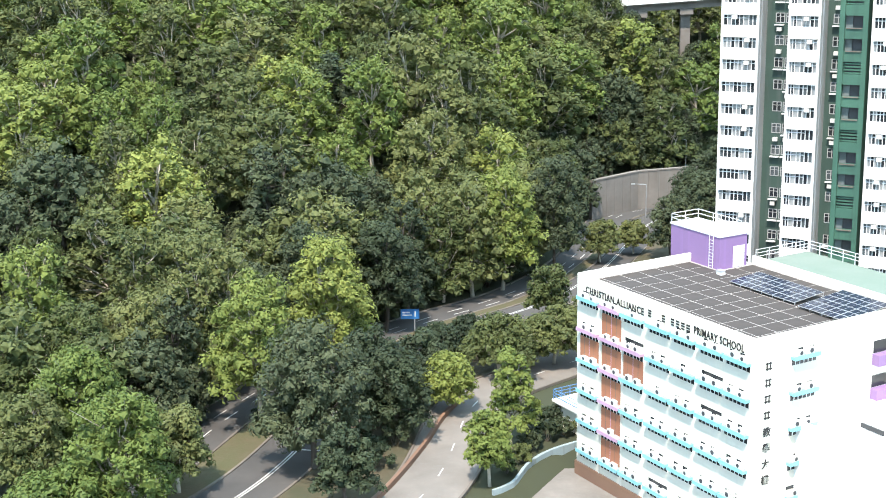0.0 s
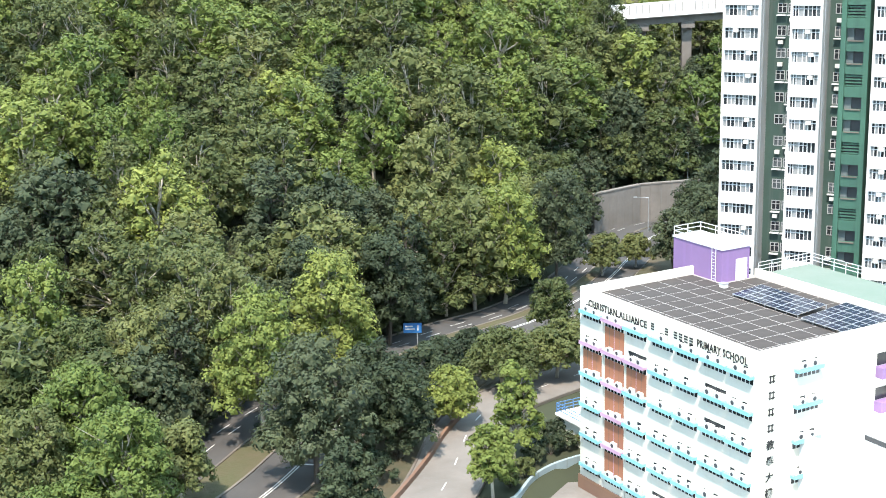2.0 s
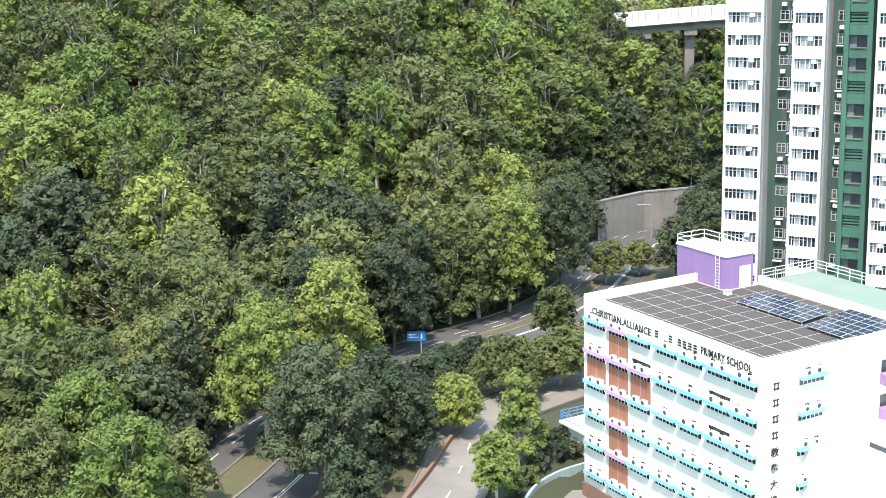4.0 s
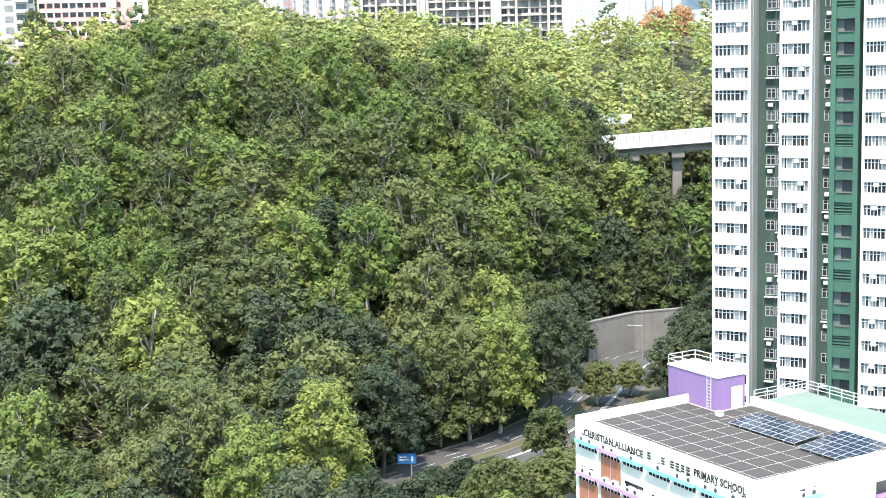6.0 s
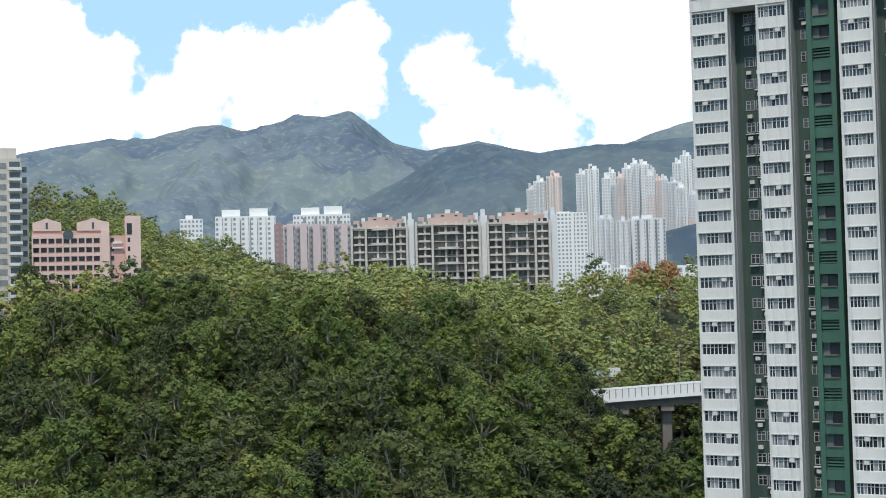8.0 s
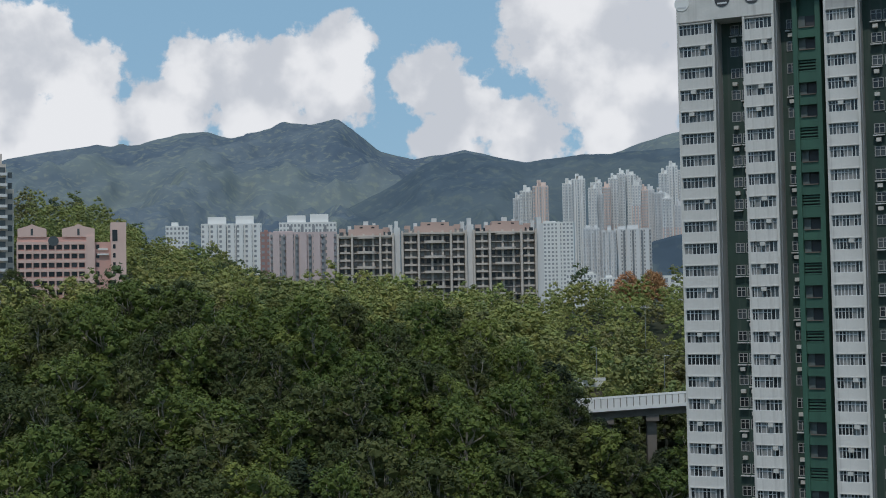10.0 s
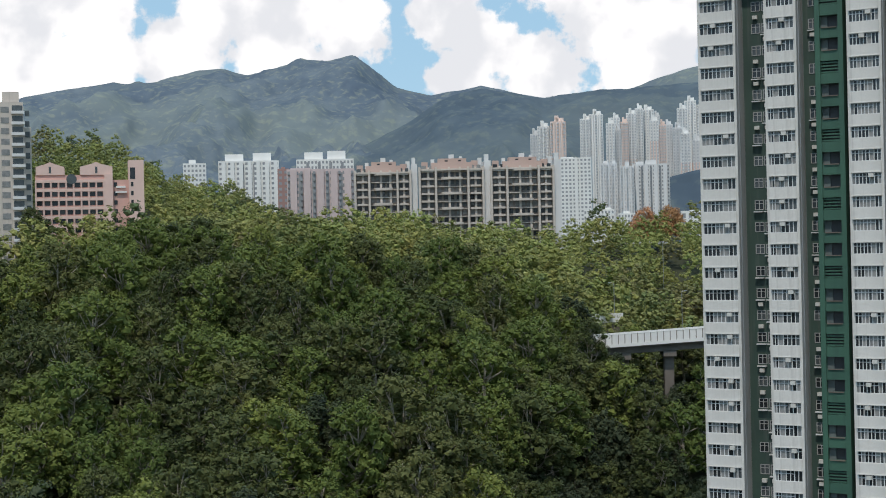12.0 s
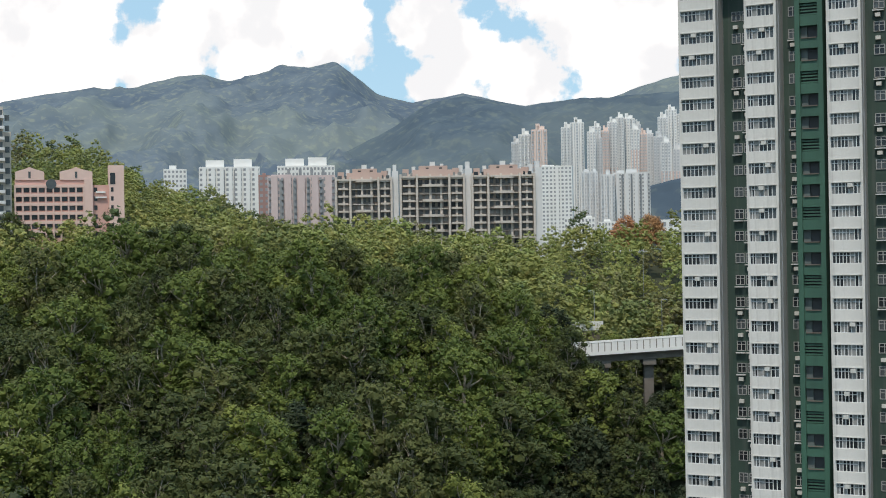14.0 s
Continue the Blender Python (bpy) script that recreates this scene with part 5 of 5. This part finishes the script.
def far_tower(x, y, w, d, top, base, floor, cols, walls, words, yaw=0.0, fins=0, crown=None, slots=0, win=WIN_FAR, group="towers of the town", band=(0, 0)):
    """A slab of flats: wall block, strips for light wells, rows of windows, plant rooms on the roof."""
    root = empty("apartment_tower", (x, y, 0), words, "building", group)
    a, b = turned(yaw)
    bx = Boxes((0, 0, 0), a, b)
    bx.box(-w / 2, w / 2, 0, d, base, top)
    bx.part("wall_block", walls, root)
    if band[1] > band[0]:
        Boxes((0, 0, 0), a, b).box(-w / 2 - 0.1, w / 2 + 0.1, -0.03, d + 0.1, *band).part("coloured_band", PEACH, root)
    for k in range(slots):
        c = -w / 2 + w * (k + 1) / (slots + 1)
        # Flat strip in window tone; the well's shade is put into its colour.
        Boxes((0, 0, 0), a, b).box(c - w * 0.025, c + w * 0.025, -0.25, 0.0, base, top - floor * 0.6).part("light_well_shade", win, root)
    for k in range(fins):
        c = -w / 2 + w * (k + 0.5) / fins
        Boxes((0, 0, 0), a, b).box(c - w * 0.05 / 1, c + w * 0.05, -1.0, 0.0, base, top).part("wall_fin", walls, root)
    v = Boxes((0, 0, 0), a, b)
    rows = int((top - base - 1) / floor)
    cell = w / cols
    for r in range(rows):
        z = top - 1.0 - floor * r
        for k in range(cols):
            c = -w / 2 + cell * (k + 0.5)
            v.box(c - cell * 0.27, c + cell * 0.27, -1.06 if fins and (k % max(1, cols // fins) == 0) else -0.06, 0.02, z - floor * 0.5, z)
    wn = v.part("window_grid", win, root)
    wn["kind"] = "stuff"
    for c, ww, hh in crown or ((0, 0.35, 4),):
        Boxes((0, 0, 0), a, b).box(c * w - ww * w / 2, c * w + ww * w / 2, d * 0.2, d * 0.8, top, top + hh).part("plant_room", walls, root)
    return root


def balcony_block(x, y, w, top, base, words, seed):
    """Eight-storey beige block: tall fins, deep balconies, curved centre bays and tan penthouses."""
    root = empty("balcony_block", (x, y, 0), words, "building", "beige balcony blocks")
    a, b = turned(1.5)
    Boxes((0, 0, 0), a, b).box(-w / 2, w / 2, 2.2, 14, base, top - 2.4).part("wall_block", BEIGE_SHADED, root)
    floor = 2.95
    for c in (-0.5, -0.37, -0.26, -0.06, 0.1, 0.22, 0.33, 0.44):
        Boxes((0, 0, 0), a, b).box(c * w - 0.42, c * w + 0.42, -0.5 if c in (-0.5, -0.26, 0.22, 0.44) else 1.2, 2.4, base, top - 1.2).part("fin", BEIGE, root)
    for r in range(int((top - base) / floor)):
        z = top - 3.0 - floor * r
        for c0, c1 in ((-0.49, -0.27), (-0.25, 0.21), (0.23, 0.43)):
            wide = c1 - c0 > 0.3
            Boxes((0, 0, 0), a, b).box(c0 * w, c1 * w, 0.9, 2.3, z - 0.12, z + (0.12 if wide else 0.3)).part("balcony_slab", BEIGE, root)
            if wide and (r + seed) % 2:
                v, f = [], []
                arc = [(0.5 * math.cos(math.pi * q / 8), math.sin(math.pi * q / 8)) for q in range(9)]
                for px, py in arc:
                    for zz in (z - 0.2, z + 0.8):
                        v.append(a * ((c0 + c1) / 2 * w + px * 0.32 * w) + b * (1.0 - 1.7 * py) + Vector((0, 0, zz)))
                for q in range(8):
                    f.append((2 * q, 2 * q + 1, 2 * q + 3, 2 * q + 2))
                f += [tuple(2 * q for q in range(9)), tuple(2 * q + 1 for q in range(8, -1, -1)), (0, 16, 17, 1)]
                link_mesh("balcony_front", v, f, BEIGE, root)
            elif not wide:
                Boxes((0, 0, 0), a, b).box(c0 * w + 0.6, c1 * w - 0.6, 0.3, 1.0, z - 0.2, z + 0.55).part("balcony_front", BEIGE, root)
            n = 5 if wide else 2
            for k in range(n):
                cc = (c0 + (c1 - c0) * (k + 0.5) / n) * w
                hw = (c1 - c0) * w / n * 0.3
                mt = (GLASS_DARK, HALF_GLASS, CURTAIN)[(r * 7 + k * 3 + seed) % 3]
                Boxes((0, 0, 0), a, b).box(cc - hw, cc + hw, 2.05, 2.22, z + 0.85, z + 2.5).part("window", mt, root)
    Boxes((0, 0, 0), a, b).box(-0.51 * w, 0.46 * w, 0, 13, top - 2.6, top - 1.9).part("roof_slab", BEIGE, root)
    Boxes((0, 0, 0), a, b).box(-0.32 * w, 0.28 * w, 2, 10, top - 1.9, top + 0.6).part("penthouse", TAN, root)
    Boxes((0, 0, 0), a, b).box(-0.22 * w, 0.2 * w, 2.5, 9, top + 0.6, top + 2.2).part("penthouse_top", TAN, root)
    for c, ww, hh in ((-0.42, 1.2, 1.6), (-0.3, 0.7, 2.6), (0.33, 1.4, 1.9), (0.4, 0.8, 2.9), (-0.02, 1.0, 4.4), (0.12, 0.6, 3.6)):
        Boxes((0, 0, 0), a, b).box(c * w - ww, c * w + ww, 3.5, 6.5, top - 1.9, top - 0.6 + hh).part("roof_hut", TAN if hh < 2 else HAZE_GREY, root)
    for k in (-1, 1):
        Boxes((0, 0, 0), a, b).box(k * 0.1 * w - 0.6, k * 0.1 * w + 0.6, 2.42, 2.5, top + 1.0, top + 1.5).part("penthouse_window", GLASS_DARK, root)
    Boxes((0, 0, 0), a, b).box(0.46 * w, 0.56 * w, 1.0, 12, base, top + 1.0).part("stair_core", HAZE_GREY, root)
    Boxes((0, 0, 0), a, b).box(0.47 * w, 0.53 * w, 2, 6, top + 1.0, top + 3.6).part("water_tank", HAZE_GREY, root)


balcony_block(-14.2, 540, 23.0, 92.4, 55, "beige eight-storey balcony block behind the trees", 1)
balcony_block(12.8, 540, 26.5, 93.2, 55, "beige eight-storey balcony block behind the trees", 2)
balcony_block(40.6, 540, 26.0, 93.2, 55, "beige eight-storey balcony block behind the trees", 3)


def pink_block():
    root = empty("pink_school_block", (-109.0, 436.4, 0), "salmon-pink six-storey block with arched roof gables", "building")
    a, b = turned(13.5)

    def bb():
        return Boxes((0, 0, 0), a, b)

    bb().box(-12, 9.0, 0.8, 12, 60, 86.2).part("wall_block", PINK_WALL, root)
    bb().box(9.0, 11.6, 0, 12, 60, 86.4).part("pier", PINK_PALE, root)
    bb().box(11.6, 17, 1.5, 12, 60, 84.6).part("wall_block", PINK_WALL, root)
    bb().box(16.6, 21.3, 0, 10, 60, 90.8).part("end_tower", PINK_PALE, root)
    bb().box(17.0, 18.6, -0.1, 0.05, 84.8, 88.4).part("window", GLASS_DARK, root)
    for r in range(6):
        z = 84.0 - 2.85 * r
        bb().box(-12, 9.0, 0, 0.9, z - 0.2, z + 0.75).part("balcony_front", PINK_PALE, root)
        for k in range(9):
            bb().box(-11.6 + 2.3 * k, -10.0 + 2.3 * k, 0.7, 0.85, z - 1.7, z - 0.25).part("window", GLASS_DARK if (r + k) % 3 else HALF_GLASS, root)
        bb().box(12.0, 13.0, 1.35, 1.55, z - 1.6, z - 0.2).part("window", GLASS_DARK, root)
        bb().box(17.2, 18.0, -0.06, 0.05, z - 1.6, z - 0.2).part("window", GLASS_DARK, root)
    for k in range(10):
        bb().box(-12.1 + 2.3 * k, -11.7 + 2.3 * k, -0.1, 0.9, 60, 84.6).part("fin", PINK_PALE, root)
    for c0, c1 in ((-11.8, -3.2), (1.6, 11.6)):
        m = (c0 + c1) / 2
        v = [a * x + b * y + Vector((0, 0, z)) for y in (0.4, 9.0) for x, z in ((c0, 86.2), (c1, 86.2), (c1, 88.8), (m + 1.6, 89.6), (m, 90.3), (m - 1.6, 89.6), (c0, 88.8))]
        f = [tuple(range(6, -1, -1)), tuple(range(7, 14))] + [(i, (i + 1) % 7, 7 + (i + 1) % 7, 7 + i) for i in range(7)]
        link_mesh("gable", v, f, PINK_PALE, root)
        bb().box(m - 0.35, m + 0.35, 0.3, 0.42, 86.8, 88.8).part("window", HALF_GLASS, root)
    disc("arch_window", a * -1.0 + Vector((0, 0, 84.9)) - b * 0.02, 1.6, 0.1, -b, HALF_GLASS, root)
    bb().box(12.6, 15.6, 0.9, 1.6, 82.0, 82.6).part("canopy", OFFWHITE, root)
    bb().box(12.4, 15.9, 0.7, 1.6, 80.4, 80.9).part("canopy", OFFWHITE, root)


pink_block()


def left_tower():
    root = empty("balcony_tower", (-112.4, 383.9, 0), "grey-beige apartment tower with stacked balconies", "building")
    a, b = turned(16)

    def bb():
        return Boxes((0, 0, 0), a, b)

    bb().box(-14, 2.6, 0, 12, 50, 103.8).part("wall_block", BEIGE, root)
    bb().box(2.6, 4.6, 2.2, 12, 50, 97).part("wall_block", BEIGE, root)
    bb().box(-3, 1.5, 3, 9, 103.8, 107).part("plant_room", BEIGE, root)
    for r in range(17):
        z = 101.5 - 2.95 * r
        bb().box(-0.6, 2.9, -1.3, 0, z - 1.0, z - 0.2).part("balcony_front", HAZE_GREY, root)
        bb().box(-0.4, 2.4, -0.08, 0.03, z - 0.2, z + 1.4).part("window", HALF_GLASS, root)
        bb().box(-3.4, -1.2, -0.08, 0.03, z - 0.6, z + 1.0).part("window", CURTAIN, root)
        bb().box(3.0, 4.2, 2.1, 2.23, z - 1.4, z + 0.2).part("window", HALF_GLASS, root)


left_tower()
far_tower(-44.8, 618, 30.2, 14, 96.6, 50, 2.85, 16, ROSY, "dull rose apartment slab behind the wood", 3, 5, ((-0.3, 0.3, 0.6),), 4)
far_tower(-52.4, 758, 31.4, 14, 109.8, 40, 2.85, 16, OFFWHITE, "off-white apartment slab with plant rooms", 3, 0, ((-0.2, 0.32, 4), (0.2, 0.32, 4.6)), 4)
far_tower(-69.4, 697, 5.6, 10, 101.5, 40, 2.85, 2, RUST, "narrow brick-red apartment slab", 4, 0, ((0, 0.3, 1),))
far_tower(-98.7, 794, 34.5, 14, 112.0, 40, 2.85, 14, OFFWHITE, "off-white apartment slab with dark light wells", 6, 7, ((-0.24, 0.3, 4), (0.22, 0.3, 4.6)), 4)
far_tower(-145.1, 888, 14.5, 12, 117.0, 40, 3.0, 6, OFFWHITE, "small white block above the trees", 8, 0, ((-0.1, 0.3, 2.4),))
far_tower(108.2, 960, 21.4, 16, 119.8, 30, 2.75, 8, OFFWHITE, "white gridded apartment slab", -10, 0, ((-0.3, 0.4, 0.8),), 1, win=WIN_FAR)
far_tower(108.2, 958.2, 2.2, 1.0, 119.8, 30, 90, 1, OFFWHITE, "blank white stair wall of the gridded slab", -10, 0, ((0, 0.3, 0.2),))
# high-rise group: x, y, width, top, wall tone, peach band from and to (none where equal)
TONE = {"w": ("off-white", OFFWHITE), "g": ("pale grey", HAZE_GREY), "p": ("peach", PEACH)}
for k, (x, y, w, top, tone, p0, p1) in enumerate([
        (95.5, 1152, 6.5, 152, "g", 0, 0), (103.0, 1150, 10.0, 158, "w", 0, 0), (114.3, 1140, 12.7, 161, "p", 0, 0), (157.0, 1302, 11.0, 177, "w", 0, 0), (166.5, 1300, 13.0, 181, "w", 0, 0),
        (173.0, 1250, 8.0, 168, "w", 0, 0), (180.5, 1258, 7.0, 163, "g", 0, 0), (189.0, 1330, 9.0, 180, "w", 0, 0), (198.0, 1334, 8.0, 176, "p", 0, 0), (206.0, 1340, 10.0, 185, "w", 110, 140),
        (214.5, 1345, 8.0, 190, "w", 0, 0), (225.0, 1360, 13.0, 190, "w", 0, 0), (234.5, 1362, 7.0, 184, "g", 0, 0), (211.5, 1240, 8.0, 169, "w", 105, 150), (219.0, 1242, 6.5, 165, "p", 0, 0),
        (234.6, 1300, 8.6, 170, "g", 0, 0), (241.5, 1290, 9.0, 166, "g", 0, 0), (252.1, 1320, 9.8, 187, "w", 0, 0), (264.0, 1340, 11.0, 196, "w", 0, 0), (275.5, 1342, 11.0, 192, "w", 0, 0),
        (231.5, 1200, 8.0, 154, "w", 90, 128), (243.0, 1205, 9.0, 148, "g", 90, 128)]):
    far_tower(x, y, w, 12, top, 20, 2.8, max(3, int(w / 2.4)), TONE[tone][1], TONE[tone][0] + " high-rise apartment tower beyond the hill, paled for haze", -9, 2 + k % 2, ((0.1, 0.5, 3), (-0.1, 0.25, 5)), 2 + k % 2,
              win=WIN_HAZED, band=(p0, p1))
far_tower(139.5, 1020, 12.2, 14, 118.8, 20, 2.8, 6, HAZE_GREY, "pale grey apartment slab below the high-rise group", -8, 3, ((-0.2, 0.3, 2), (0.3, 0.2, 2)), 2, win=WIN_HAZED)
far_tower(150.0, 1000, 10.0, 14, 115.5, 20, 2.8, 5, HAZE_GREY, "pale grey apartment slab below the high-rise group", -9, 2, ((0.0, 0.3, 3),), 1, win=WIN_HAZED)
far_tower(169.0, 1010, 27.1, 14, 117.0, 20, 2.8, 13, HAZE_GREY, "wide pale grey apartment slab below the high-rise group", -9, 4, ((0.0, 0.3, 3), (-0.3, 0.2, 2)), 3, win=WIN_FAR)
far_tower(116.0, 900, 20.0, 12, 82.0, 30, 3.4, 9, OFFWHITE, "low white building at the foot of the flats", -8, 0, ((0.2, 0.4, 1.2),))
far_tower(134.0, 890, 14.0, 12, 79.0, 30, 3.4, 7, OFFWHITE, "low white building at the foot of the flats", -8, 0, ((-0.1, 0.3, 1.5),))
far_tower(110.8, 560, 10.4, 8, 73.1, 40, 3.6, 4, OFFWHITE, "low white house among the trees", -10, 0, ((0.0, 0.3, 0.3),))

# ---------------------------------------------------------------- mountains
RIDGE = [(-40, 4.2), (-24, 4.9), (-17.64, 5.53), (-15.94, 6.22), (-14.42, 6.57), (-12.44, 6.87), (-11.88, 6.76), (-10.76, 6.77), (-9.06, 7.24), (-8.03, 7.35), (-6.99, 7.08),
         (-5.83, 7.42), (-4.78, 7.72), (-3.73, 7.6), (-2.68, 7.89), (-1.86, 7.28), (-0.94, 6.5), (0.47, 6.13), (1.65, 6.3), (2.6, 6.49), (3.77, 6.18), (5.17, 5.92), (6.35, 6.12),
         (7.52, 6.22), (8.68, 6.19), (9.84, 6.54), (11.35, 6.95), (13.52, 7.43), (24, 6.6), (40, 5.0)]


# a darker spur that comes forward on one side and drops towards the town
SPUR_RIDGE = [(-9, 1.2), (-6, 2.4), (-4, 3.3), (-2.82, 3.93), (-1.55, 4.54), (-0.27, 5.22), (0.72, 5.87), (1.29, 6.1), (1.9, 6.28), (2.7, 6.45), (4.1, 6.15), (5.22, 5.87), (5.78, 6.03),
              (7.46, 6.18), (8.57, 6.15), (9.95, 6.31), (11.32, 6.36), (14, 6.1), (24, 5.2), (40, 4.0)]


def ridge(name, table, from_az, r0, r1, crest_r, folds, material, label):
    az_k = np.array([p[0] for p in table])
    el_k = np.array([p[1] for p in table])
    n, m = int((38 - from_az) * 5.8), 76
    v = []
    for i in range(n + 1):
        a = from_az + (38 - from_az) * i / n
        crest = crest_r * math.tan(radians(float(np.interp(a, az_k, el_k)))) + 62
        knee = (crest_r - r0) / (r1 - r0)
        for k in range(m + 1):
            s = k / m
            r = r0 + (r1 - r0) * s
            up = s / knee if s < knee else 1 - (s - knee) * 2.2
            base = 25 + (crest - 25) * max(0.0, up) ** 1.25
            x, y = r * math.sin(radians(a)), r * math.cos(radians(a))
            spur = noise.ridged_multi_fractal(Vector((x / 330, y / 620, 0.3)), 1.0, 2.1, 5, 1.0, 2.0) if 0 < k < m else 0
            amp = folds * min(1.0, s / 0.4) ** 2 * max(0.0, 1 - abs(up)) ** 0.7
            fine = noise.fractal(Vector((x / 90, y / 90, 1.0)), 1.0, 2.0, 4) * 16 * min(1, s * 4)
            v.append((x, y, base + amp * (spur - 1.0) + fine * (0.25 if up > 0.97 else 1)))
    f = [(i * (m + 1) + k, (i + 1) * (m + 1) + k, (i + 1) * (m + 1) + k + 1, i * (m + 1) + k + 1) for i in range(n) for k in range(m)]
    tagged(link_mesh(name, v, f, material, smooth=True), label, "mountain", kind="structure")


ridge("mountain", RIDGE, -38, 1750, 3900, 3600, 190, MOUNTAIN, "scrub-covered mountain ridge behind the town, tinted blue-green for haze")
ridge("wooded_knoll", [(8.8, 0.6), (9.5, 1.6), (10.1, 2.5), (11.0, 2.75), (14, 3.0), (38, 2.0)], 8.8, 1040, 1185, 1120, 8, SPUR, "dark wooded knoll at the foot of the high-rise group, tinted blue-grey for haze")
ridge("mountain_spur", SPUR_RIDGE, -9, 1600, 2900, 2650, 90, SPUR, "darker spur in front of the mountain ridge, tinted blue-grey for haze")
